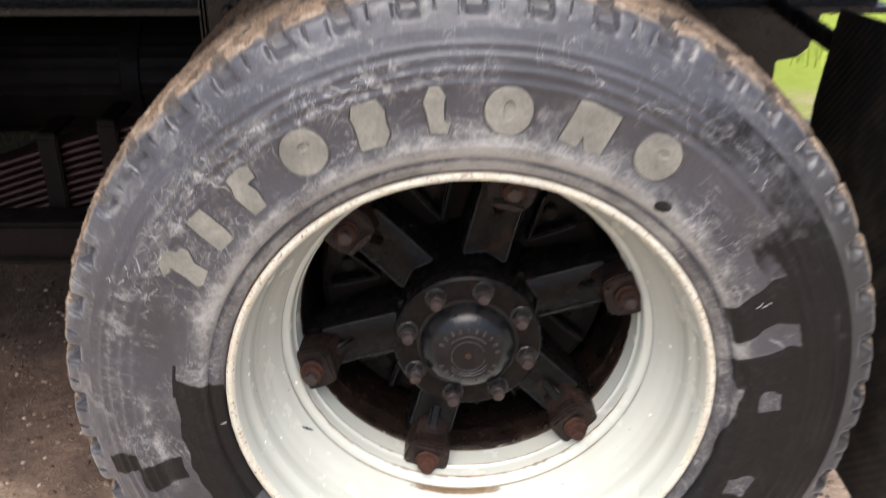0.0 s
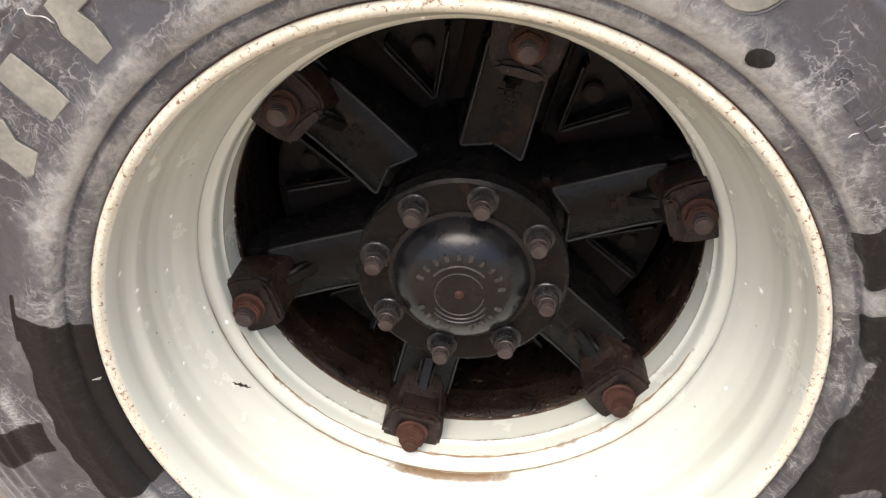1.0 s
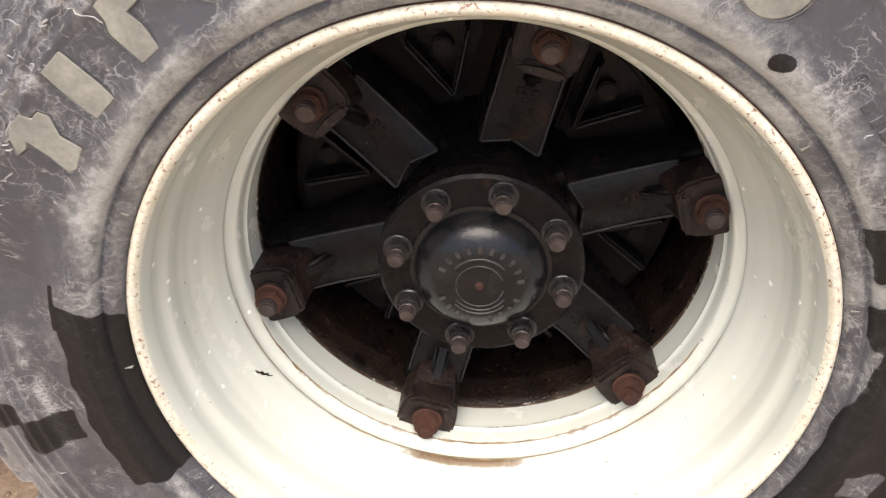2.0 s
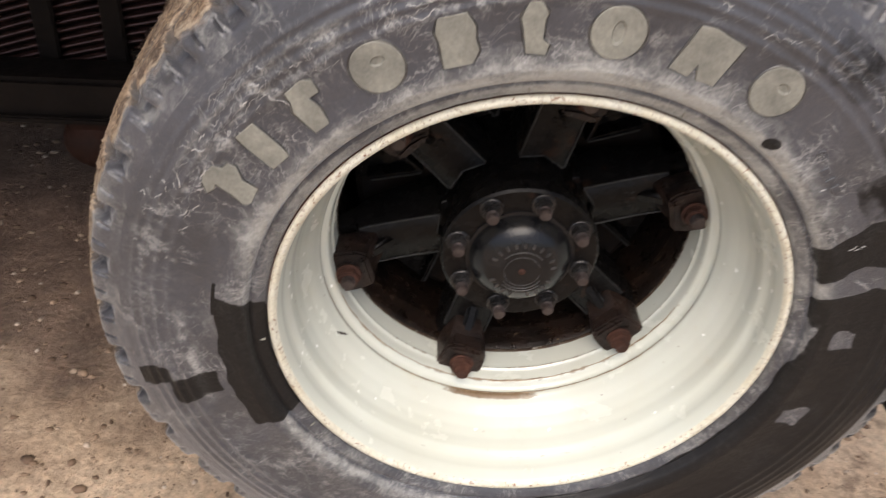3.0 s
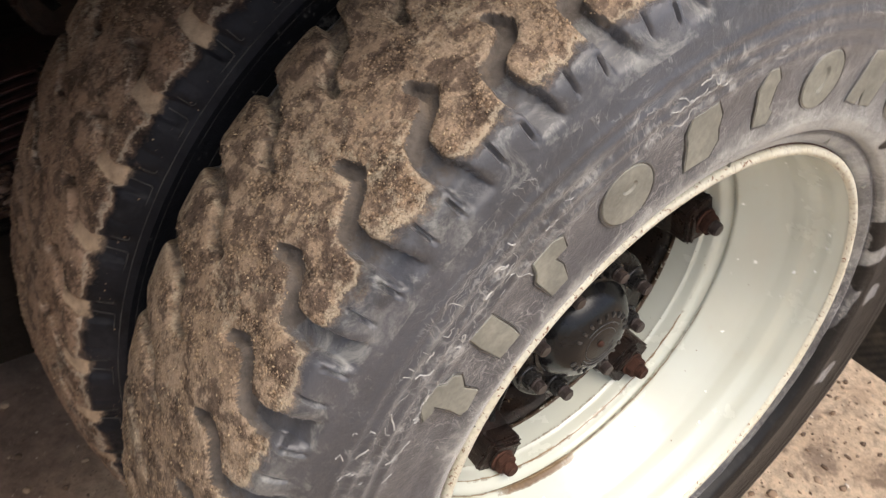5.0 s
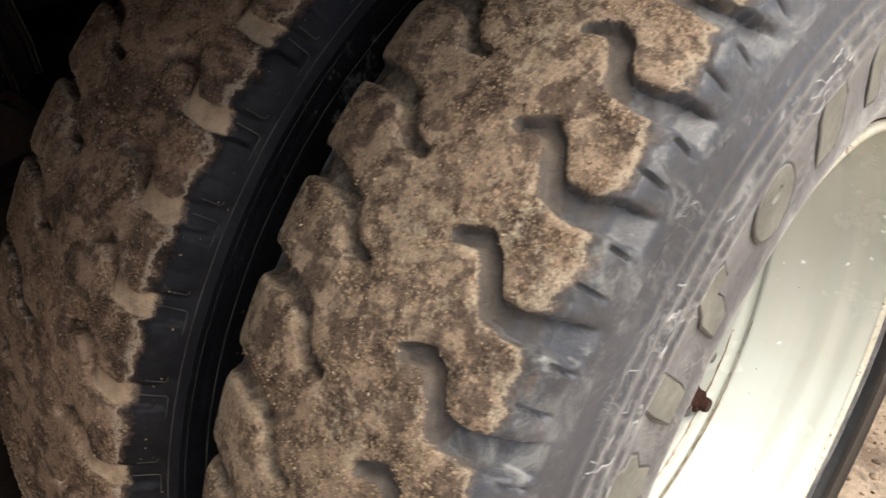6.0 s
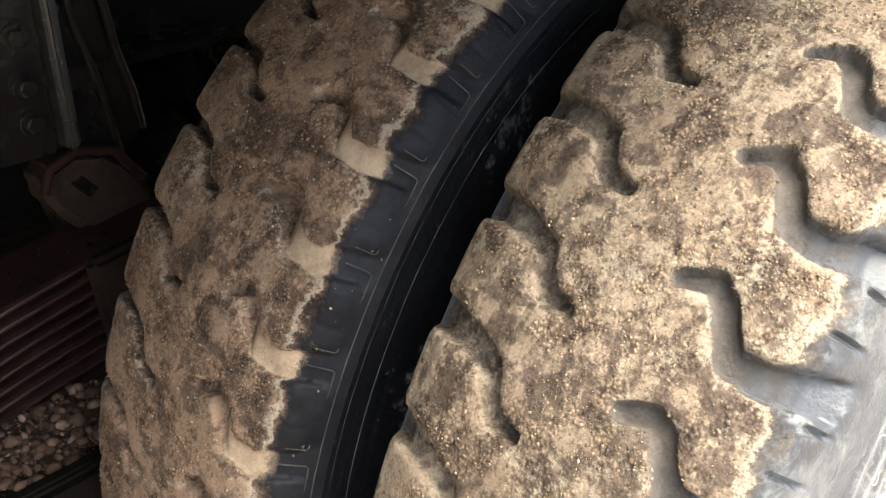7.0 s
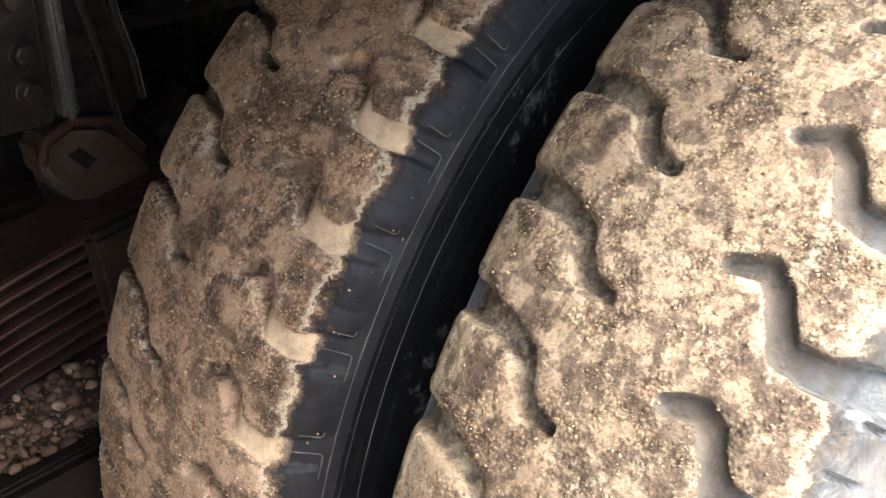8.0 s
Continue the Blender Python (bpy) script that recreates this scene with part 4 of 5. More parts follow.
for deg, r, w, h in [(41.2, 0.359, 0.004, 0.010), (39.0, 0.359, 0.0025, 0.010), (36.8, 0.360, 0.005, 0.009)] + [(35.6 - 1.25 * k, 0.342, 0.0022, 0.0035) for k in range(9) if k != 3]:
    part("moulded_bar", moved(block(-h / 2, h / 2, -w, w, -0.004, 0.0009, 0.0006, 1), on_side(r, deg, 0.0225)), SIDE, outer)
bm = bmesh.new()
bmesh.ops.create_cone(bm, segments=24, radius1=0.0062, radius2=0.0058, depth=0.0012)
bmesh.ops.inset_region(bm, faces=[f for f in bm.faces if f.normal.z > 0.9], thickness=0.0012, depth=-0.0008)
part("moulded_ring", moved(joined(bm, block(-0.0035, 0.0035, -0.0006, 0.0006, -0.001, 0.0006, 0.0002, 1), block(-0.0006, 0.0006, -0.0035, 0.0035, -0.001, 0.00055, 0.0002, 1)), on_side(0.365, 44.3, 0.0222)), SIDE, outer)
for deg in (39.6, 10.0, 68.0, 97.0, 125.0, 156.2, 186.0, 215.0):
    part("bead_nick", moved(block(-0.0055, 0.0055, -0.0006, 0.0006, -0.004, 0.0003, 0.0002, 1), on_side(0.3115, deg, 0.0092)), LETTER, outer)

# ---- rim of the outer wheel ----
DISH = [(0.2915, 0.012), (0.2965, 0.004), (0.2995, -0.001), (0.2995, -0.005), (0.297, -0.0075), (0.2935, -0.0065), (0.2905, -0.002), (0.2885, 0.006), (0.2868, 0.014), (0.2864, 0.022), (0.2852, 0.029), (0.2828, 0.0355),
        (0.2800, 0.042), (0.2784, 0.050), (0.2768, 0.060), (0.2722, 0.074), (0.2650, 0.090), (0.2575, 0.104), (0.2525, 0.1145), (0.2505, 0.1180), (0.2500, 0.1215),
        (0.2510, 0.1238), (0.2525, 0.1246), (0.2530, 0.1272), (0.2500, 0.132), (0.2450, 0.1345), (0.2420, 0.1365), (0.2405, 0.141), (0.2385, 0.1530), (0.2355, 0.1565), (0.2362, 0.159), (0.2352, 0.171), (0.2335, 0.1905), (0.2350, 0.1930)]
rim = part("rim", ring(spread(DISH, 0.0025).tolist(), 240), PAINT, outer, "cream-white painted dished rim with rust specks", smooth=40)
co = np.zeros(len(rim.data.vertices) * 3, np.float32)
rim.data.vertices.foreach_get("co", co)
co = co.reshape(-1, 3).astype(float)
turn, ry = np.degrees(np.arctan2(co[:, 2], co[:, 0])), co[:, 1]
low = np.exp(-(((turn + 88) / 70) ** 2))
stain = np.exp(-(((turn + 94) / 16) ** 4)) * (1 - smooth01(np.abs(ry - 0.1185), 0.0035, 0.0095)) * 0.95
for crease, wide, much in ((0.0325, 0.004, 0.34), (0.1225, 0.0048, 0.54), (0.1375, 0.0048, 0.50), (0.1570, 0.0045, 0.48), (0.1900, 0.007, 0.48)):
    stain = np.maximum(stain, much * (0.45 + 0.55 * low) * (1 - smooth01(np.abs(ry - crease), 0.2 * wide, wide)))
rim.data.attributes.new("stain", "FLOAT", "POINT").data.foreach_set("value", stain.astype(np.float32))
part("rim_lip", ring([(0.2902, -0.0028), (0.2928, -0.0075), (0.297, -0.0086), (0.3003, -0.0058), (0.3005, -0.0005), (0.2975, 0.003)], 240), LIP, rim, "rust-flecked rim lip", smooth=60)
part("rust_line", ring([(0.2996, 0.0012), (0.3006, -0.0016), (0.3016, -0.0012), (0.3022, 0.004)], 240), RUST, rim, "rusty line where rim meets rubber", smooth=60)
part("rust_line", ring([(0.2337, 0.1872), (0.2326, 0.1895), (0.2328, 0.1918), (0.2346, 0.1936)], 240), FLAKED, rim, "flaking rusty edge of the opening", smooth=60)
part("barrel", ring([(0.235, 0.1932), (0.243, 0.1975), (0.270, 0.21), (0.287, 0.16), (0.289, 0.02)], 96), BAND, outer, smooth=40)
part("spacer_band", ring([(0.244, 0.1985), (0.240, 0.202), (0.238, 0.215), (0.2375, 0.240), (0.2365, 0.2425), (0.2365, 0.2450), (0.2372, 0.2475), (0.2372, 0.30), (0.236, 0.335), (0.262, 0.34)], 128), BAND, inner, "rusty spacer ring between the rims", smooth=50)
part("rim", ring([(0.262, 0.335), (0.255, 0.36), (0.262, 0.50), (0.30, 0.51)], 96), DRUM, inner, smooth=50)
# a brown seam of grime in the crease of the dish, and a dark scratch


def rim_mark(name, rows, material, label):
    bm = bmesh.new()
    prev = None
    for d, (r0, y0), (r1, y1) in rows:
        q = [bm.verts.new(at(r0, d, y0)), bm.verts.new(at(r1, d, y1))]
        if prev:
            bm.faces.new((prev[0], prev[1], q[1], q[0]))
        prev = q
    return part(name, bm, material, rim, label)


def on_dish(y):
    d = np.array(DISH[9:29])
    return float(np.interp(y, d[:, 1], d[:, 0])) - 0.0005


rows = []
for k in range(60):
    d = 190 + 2.6 * k
    w = 0.0007 + 0.0007 * math.sin(k * 1.7) ** 2 + 0.0005 * math.sin(k * 0.43)
    y = 0.1212 + 0.0004 * math.sin(k * 2.3)
    rows.append((d, (on_dish(y - w), y - w), (on_dish(y), y)))
rim_mark("grime_seam", rows, RUN, "brown grime in the crease")
rows = []
for k in range(52):
    d = 200 + 2.7 * k
    w = 0.0005 + 0.0008 * math.sin(k * 1.3) ** 2 * (0.5 + 0.5 * math.sin(k * 0.31))
    y = 0.1372 + 0.0004 * math.sin(k * 1.9)
    rows.append((d, (on_dish(y - w), y - w), (on_dish(y + w), y + w)))
rim_mark("grime_seam", rows, RUN, "brown grime in the crease")
rows = []
for k in range(12):
    d = 207.5 + 0.42 * k
    w = 0.0020 * math.sin(math.pi * (k + 0.5) / 12) * (0.6 + 0.4 * math.sin(k * 2.1) ** 2)
    y = 0.100 + 0.0010 * k + 0.0008 * math.sin(k * 1.9)
    rows.append((d, (on_dish(y - w), y - w), (on_dish(y + w), y + w)))
rim_mark("paint_scratch", rows, CLAMP, "dark scratch in the paint")

# ---- spoked hub ----
hub = thing("spoked_hub", AXIS, "black cast-iron six-spoke wheel hub, grimy and rust-stained", "wheel hub")
part("drum", ring([(0.06, 0.30), (0.16, 0.298), (0.205, 0.292), (0.214, 0.298), (0.216, 0.31), (0.216, 0.46), (0.06, 0.47)], 96), DRUM, hub, "rust-stained brake drum", smooth=40)
part("hub_barrel", ring([(0.05, 0.142), (0.084, 0.144), (0.086, 0.150), (0.087, 0.170), (0.088, 0.205), (0.094, 0.25), (0.108, 0.305)], 96), IRON, hub, smooth=40)
part("bolt_flange", ring([(0.05, 0.1235), (0.097, 0.1235), (0.1003, 0.1265), (0.1008, 0.1445), (0.09, 0.1455)], 96), IRON, hub, smooth=40)
cap = part("hub_cap", ring([(0.0005, 0.0905), (0.030, 0.0905), (0.036, 0.0918), (0.043, 0.0942), (0.049, 0.0976), (0.0545, 0.1022), (0.0590, 0.1078), (0.0625, 0.1140), (0.0645, 0.1205), (0.0690, 0.1210), (0.0700, 0.1250)], 96), DOME, hub, "glossy black domed hub cap", smooth=50)
for r, a0, a1 in ((0.0300, 40, 140), (0.0270, 215, 330), (0.0310, 222, 318), (0.0225, 20, 350)):
    part("cap_ridge", tube([at(r, a0 + (a1 - a0) * k / 24, 0.0905) for k in range(25)], 0.0009 if r > 0.024 else 0.0006, 6), MARK, cap, smooth=70)
part("cap_plug", ring([(0.0003, 0.0875), (0.003, 0.0877), (0.0042, 0.0895), (0.0045, 0.0907)], 16), RUST, cap, "rusty centre plug", smooth=60)
for k in range(22):
    if k in (10, 11, 16, 21):
        continue
    mark = block(-0.0038, 0.0038, -0.0019, 0.0019, -0.002, 0.0017, 0.0008, 2)
    part("cast_mark", moved(mark, frame_at(360 / 22 * k + 8, 0.0926) @ Matrix.Translation((0.0385, 0, 0))), MARK, cap)

SPOKES = [15.3 + 60 * k for k in range(6)]


def spoke_body():
    """One spoke along x: a deep arm with a flat face, notched at its root and ending in a lower foot."""
    bm = bmesh.new()
    rows = []
    # x, half width, face height, depth, notch
    for x, w, f, b, v in ((0.076, 0.0335, -0.234, -0.30, 0.0), (0.0925, 0.0330, -0.231, -0.30, 0.009), (0.0945, 0.0325, -0.2065, -0.30, 0.011), (0.130, 0.0320, -0.2085, -0.29, 0.0), (0.165, 0.0320, -0.2095, -0.28, 0.0), (0.196, 0.0325, -0.2085, -0.27, 0.0), (0.2045, 0.0330, -0.2070, -0.26, 0.0), (0.2085, 0.0330, -0.2150, -0.25, 0.0), (0.222, 0.0325, -0.219, -0.245, 0.0), (0.234, 0.0310, -0.220, -0.240, 0.0)):
        c = 0.0035
        rows.append([bm.verts.new(q) for q in ((x, -w - 0.003, b), (x, -w, f - c), (x, -w + c, f), (x + v, 0.0, f + 0.0006), (x, w - c, f), (x, w, f - c), (x, w + 0.003, b))])
    for a, b in zip(rows, rows[1:]):
        for i in range(7):
            bm.faces.new((a[i], a[(i + 1) % 7], b[(i + 1) % 7], b[i]))
    bm.faces.new(rows[0])
    bm.faces.new(rows[-1][::-1])
    bmesh.ops.recalc_face_normals(bm, faces=bm.faces)
    bmesh.ops.bevel(bm, geom=[e for e in bm.edges if e.calc_face_angle(0) > 0.7 and max(v.co.z for v in e.verts) > -0.216], offset=0.0016, segments=2, affect="EDGES", clamp_overlap=True)
    # raised web of the foot
    face = moved(block(-0.024, 0.022, -0.0085, 0.0085, -0.012, 0.004, 0.004, 3), Matrix.Translation((0.181, 0, -0.2)) @ Euler((0, radians(-33), 0)).to_matrix().to_4x4())
    return joined(bm, face)


def clamp_body():
    """Wedge clamp at a spoke's foot: a thick angular shield with a low raised seat for its nut."""
    shape = [(0.194, -0.022), (0.203, -0.0295), (0.222, -0.0325), (0.2415, -0.0325), (0.2455, -0.018), (0.2465, 0.0), (0.2455, 0.018), (0.2415, 0.0325), (0.222, 0.0325), (0.203, 0.0295), (0.194, 0.022)]
    body = slab(shape, -0.205, -0.1580, 0.0030, 2)
    brow = slab([(0.194, -0.020), (0.200, -0.026), (0.206, -0.020), (0.208, 0.0), (0.206, 0.020), (0.200, 0.026), (0.194, 0.020)], -0.160, -0.1505, 0.004, 2)
    seat = slab(rounds(18, 0.0185, 0.224, 0.0), -0.158, -0.1548, 0.0015, 2)
    # heel that climbs from the spoke's face to the clamp
    heel = bmesh.new()
    rows = [[heel.verts.new((x, y, z)) for y, z in ((-w, -0.222), (-w, f - 0.004), (-w + 0.004, f), (0.0, f + 0.001), (w - 0.004, f), (w, f - 0.004), (w, -0.222))] for x, w, f in ((0.1835, 0.0180, -0.2085), (0.1875, 0.0200, -0.1985), (0.1915, 0.0215, -0.1885), (0.1955, 0.0235, -0.1770), (0.1985, 0.0250, -0.1690), (0.206, 0.0262, -0.164))]
    for a, b in zip(rows, rows[1:]):
        for i in range(7):
            heel.faces.new((a[i], a[(i + 1) % 7], b[(i + 1) % 7], b[i]))
    heel.faces.new(rows[0])
    heel.faces.new(rows[-1][::-1])
    bmesh.ops.recalc_face_normals(heel, faces=heel.faces)
    return joined(body, brow, seat, heel)


for k, deg in enumerate(SPOKES):
    m = frame_at(deg, -0.0095)
    sp = part("spoke", moved(spoke_body(), m), IRON, hub, smooth=50)
    cl = part("clamp", moved(clamp_body(), m), CLAMP, hub, "rusting wedge clamp", smooth=35)
    nut = joined(slab(rounds(20, 0.0172, 0.224, 0.0), -0.155, -0.1518, 0.001), slab(rounds(6, 0.0152, 0.224, 0.0, 0.3 * k), -0.152, -0.1415, 0.0016, 2))
    part("nut", moved(nut, m), RUST, cl, "rusted clamp nut", smooth=30)
    stud = joined(slab(rounds(16, 0.0092, 0.224, 0.0), -0.146, -0.131, 0.0016, 2), slab(rounds(16, 0.0096, 0.224, 0.0), -0.1442, -0.1428), slab(rounds(16, 0.0096, 0.224, 0.0), -0.1408, -0.1394), slab(rounds(16, 0.0096, 0.224, 0.0), -0.1374, -0.136))
    part("stud", moved(stud, m), RUST if k in (4, 5) else BOLT, cl, smooth=30)
    # cast marks on the face, and a rib from the foot
    for i in range(4):
        for j in (-1, 0, 1):
            if k in (3, 4) or (i * 3 + j + k) % 4 == 0:
                continue
            w = 0.0022 + 0.0011 * ((i * 7 + j * 3 + k * 5) % 3)
            mark = block(0.128 + 0.0085 * i, 0.1325 + 0.0085 * i + 0.5 * w, 0.008 * j - w, 0.008 * j + 0.7 * w, -0.2115, -0.2078, 0.0008, 1)
            part("cast_mark", moved(mark, m), IRON, sp)
    # paler wet beads added along the cast face's edges to draw their highlights
    for sgn in (-1, 1):
        line = [(0.1050, sgn * 0.001, -0.2070), (0.0952, sgn * 0.0285, -0.2075), (0.0965, sgn * 0.0305, -0.2077), (0.130, sgn * 0.0300, -0.2095), (0.165, sgn * 0.0300, -0.2105), (0.196, sgn * 0.0305, -0.2095), (0.2040, sgn * 0.0300, -0.2082)]
        part("highlight_bead", moved(tube(line, 0.0017), m), EDGE, sp, smooth=70)
    # three-cornered web between this spoke and the next
    w = frame_at(deg + 30, -0.0095)
    web = slab([(0.100, 0.0), (0.205, -0.056), (0.210, 0.0), (0.205, 0.056)], -0.312, -0.292, 0.004, 2)
    for sgn in (-1, 1):
        web = joined(web, slab([(0.124, 0.0), (0.192, sgn * 0.034), (0.198, sgn * 0.031), (0.135, 0.0)], -0.296, -0.262, 0.003, 3))
    web = joined(web, slab(rounds(18, 0.011, 0.175, 0.0), -0.296, -0.278, 0.003, 2))
    web = part("web", moved(web, w), IRON, hub, smooth=35)
    # the same added bead draws the highlight along the web's ridges
    part("highlight_bead", moved(tube([(0.190, -0.0325, -0.2625), (0.129, -0.002, -0.2625), (0.129, 0.002, -0.2625), (0.190, 0.0325, -0.2625)], 0.0017), w), EDGE, web, smooth=70)

for k in range(8):
    m = frame_at(31 + 45 * k, -0.0075)
    b = joined(slab(rounds(20, 0.0150, 0.0825, 0.0), -0.1325, -0.128, 0.001), slab(rounds(6, 0.0122, 0.0825, 0.0, 0.5 + k), -0.1285, -0.1175, 0.0014, 2))
    nut = part("flange_nut", moved(b, m), NUT, hub, smooth=30)
    st = joined(slab(rounds(16, 0.0078, 0.0825, 0.0), -0.118, -0.105, 0.0018, 2), slab(rounds(16, 0.0084, 0.0825, 0.0), -0.1165, -0.1140, 0.0005))
    part("stud_end", moved(st, m), BOLT, nut, "grey worn stud end", smooth=30)

# ---- under the truck ----
truck = thing("truck_chassis", (0, 0.9, H), "grimy black truck frame over the wheels", "truck chassis")
part("axle_housing", ring([(0.075, 0.46), (0.075, 1.75), (0.06, 1.76)], 40), CHASSIS, truck, smooth=40)
# disc added to plug the gap where lit ground showed past the drum
part("back_plug", ring([(0.070, 0.512), (0.302, 0.512), (0.304, 0.516), (0.302, 0.520), (0.070, 0.520)], 96), DRUM, truck, "dark disc closing the gap behind the inner wheel", smooth=40)
part("frame_rail", joined(block(-3.0, 0.78, 0.80, 0.87, 0.80, 1.04, 0.006), block(-3.0, 0.78, 0.74, 0.799, 0.80, 0.812, 0.003), block(-3.0, 0.78, 0.74, 0.799, 1.028, 1.04, 0.003)), CHASSIS, truck)
part("frame_rail", block(-3.0, 0.78, 1.65, 1.72, 0.80, 1.04, 0.006), CHASSIS, truck)
part("deck", block(-3.2, 0.80, 0.02, 2.5, 1.10, 1.40, 0.01), BODY, truck)
part("body_side", block(-3.2, 0.80, 0.02, 2.5, 1.402, 2.9, 0.02), BODY, truck)
# two unseen sheets added to keep outside light and bright ground from below the deck
part("far_blocker", block(-3.2, 0.60, 2.44, 2.48, 0.12, 1.043, 0.006), BODY, truck)
part("front_blocker", block(-2.2, -2.16, 0.06, 2.438, 0.12, 1.043, 0.006), BODY, truck)
bm = bmesh.new()
bmesh.ops.create_uvsphere(bm, u_segments=24, v_segments=14, radius=0.062, matrix=Matrix.Translation((-0.66, 0.60, 0.345)) @ Matrix.Diagonal((1.0, 0.8, 0.85, 1)))
part("beam_foot", joined(bm, block(-0.70, -0.62, 0.565, 0.635, 0.375, 0.4, 0.006)), OXIDE, truck, "rust-red rounded casting under the beam", smooth=40)
part("lower_beam", joined(block(-1.3, -0.574, 0.56, 0.64, 0.398, 0.475, 0.008), block(-1.3, -0.574, 0.548, 0.559, 0.400, 0.412, 0.003)), UNDER, truck)
part("spring_seat", joined(block(-0.572, -0.30, 0.545, 0.648, 0.335, 0.532, 0.008), block(-0.572, -0.30, 0.541, 0.556, 0.5325, 0.541, 0.003)), UNDER, truck, "black box bracket beside the spring")
bm = bmesh.new()
bmesh.ops.create_uvsphere(bm, u_segments=28, v_segments=16, radius=0.2, matrix=Matrix.Translation((0, 1.25, H)) @ Matrix.Diagonal((1.0, 1.0, 1.05, 1)))
part("differential", bm, CHASSIS, truck, smooth=40)
part("air_tank", moved(joined(slab(rounds(32, 0.13), -0.75, 0.75, 0.05, 4), slab(rounds(32, 0.134), -0.3, -0.26, 0.002), slab(rounds(32, 0.134), 0.26, 0.3, 0.002)), Matrix.Translation((-0.95, 1.08, 0.60)) @ Euler((0, radians(90), 0)).to_matrix().to_4x4()), UNDER, truck, "black air tank", smooth=40)
part("brake_chamber", moved(joined(slab(rounds(24, 0.078), -0.09, -0.01, 0.012, 3), slab(rounds(24, 0.084), -0.012, 0.012, 0.004, 2), slab(rounds(24, 0.076), 0.010, 0.09, 0.014, 3)), Matrix.Translation((-0.22, 0.86, 0.60)) @ Euler((0, radians(70), 0)).to_matrix().to_4x4()), CLAMP, truck, "grimy brake chamber", smooth=40)
part("cross_member", block(-1.15, -1.0, 0.63, 1.64, 0.30, 0.795, 0.01), CHASSIS, truck)
bracket = part("hanger_bracket", block(-0.440, -0.379, 0.70, 0.715, 0.75, 1.04, 0.004), CHASSIS, truck, "bolted spring hanger")
for x0, x1, y0, coat in ((-0.378, -0.364, 0.686, STREAK), (-0.451, -0.441, 0.690, CHASSIS)):
    part("bracket_flange", block(x0, x1, y0, 0.715, 0.752, 1.04, 0.005, 3), coat, bracket, "dusty black flange with a painted highlight" if coat is STREAK else "", smooth=40)
face = Matrix(((1, 0, 0, 0), (0, 0, -1, 0.724), (0, 1, 0, 0), (0, 0, 0, 1)))
part("hanger_web", moved(slab([(-0.363, 0.757), (-0.318, 0.719), (-0.291, 0.745), (-0.297, 0.80), (-0.314, 0.86), (-0.335, 1.04), (-0.363, 1.04)], 0.0, 0.012, 0.003, 2), face), CHASSIS, truck, "folded steel web of the spring hanger")
for line in ([(-0.318, 0.709, 0.719), (-0.326, 0.709, 0.79), (-0.345, 0.709, 0.87), (-0.350, 0.709, 1.035)], [(-0.291, 0.709, 0.748), (-0.295, 0.709, 0.785), (-0.306, 0.709, 0.83), (-0.330, 0.709, 1.035)], [(-0.408, 0.708, 0.754), (-0.366, 0.708, 0.757), (-0.320, 0.708, 0.719)]):
    part("pressed_fold", tube(line, 0.0042, 12), UNDER, truck, smooth=60)
cup = part("spring_shackle", moved(slab([(-0.398, 0.733), (-0.401, 0.712), (-0.393, 0.690), (-0.369, 0.661), (-0.335, 0.648), (-0.298, 0.645), (-0.280, 0.662), (-0.302, 0.700), (-0.330, 0.735), (-0.367, 0.745)], -0.03, 0.018, 0.008, 3), face), SHACKLE, truck, "brown grimy spring shackle", smooth=40)
part("shackle_rim", tube([(-0.403, 0.700, 0.716), (-0.396, 0.700, 0.736), (-0.367, 0.700, 0.748), (-0.330, 0.700, 0.738), (-0.304, 0.700, 0.702)], 0.0050, 8), OXIDE, cup, "rust-red rim of the shackle", smooth=60)
# dark plate set on the face in place of a hole's shade
part("dark_hole_patch", moved(slab([(-0.378, 0.716), (-0.362, 0.722), (-0.345, 0.702), (-0.360, 0.694)], 0.010, 0.019, 0.002, 2), face), IRON, cup)
part("cross_member", block(0.0, 0.12, 0.88, 1.64, 0.42, 1.04, 0.01), CHASSIS, truck)
for z in (0.785, 0.818, 0.862, 0.91):
    bm = joined(slab(rounds(18, 0.0115), 0, 0.003, 0.0006), slab(rounds(6, 0.0092), 0.003, 0.012, 0.0015))
    part("bracket_bolt", moved(bm, Matrix.Translation((-0.402, 0.6995, z)) @ Euler((radians(90), 0, 0)).to_matrix().to_4x4()), CHASSIS, truck)

spring = thing("leaf_spring", (-0.2, 0.72, 0.55), "stack of dark steel spring leaves beside the tyre", "leaf spring")
for k in range(12):
    z = 0.681 - 0.0145 * k
    lo, hi = -1.1 + 0.028 * k, 1.1 - 0.075 * k
    if k < 3:
        lo = -1.1
    pts = []
    n = 24
    bm = bmesh.new()
    rows = []
    for i in range(n + 1):
        x = lo + (hi - lo) * i / n
        rise = -0.20 * x * x
        rows.append([bm.verts.new((x, y, z + rise + dz)) for y, dz in ((0.653, 0.0068), (0.661, 0.0), (0.735, 0.0), (0.735, 0.0105), (0.658, 0.0105), (0.6538, 0.0090))])
    for a, b in zip(rows, rows[1:]):
        for i in range(6):
            bm.faces.new((a[i], a[(i + 1) % 6], b[(i + 1) % 6], b[i]))
    bm.faces.new(rows[0])
    bm.faces.new(rows[-1][::-1])
    part("leaf", bm, LEAF, spring)
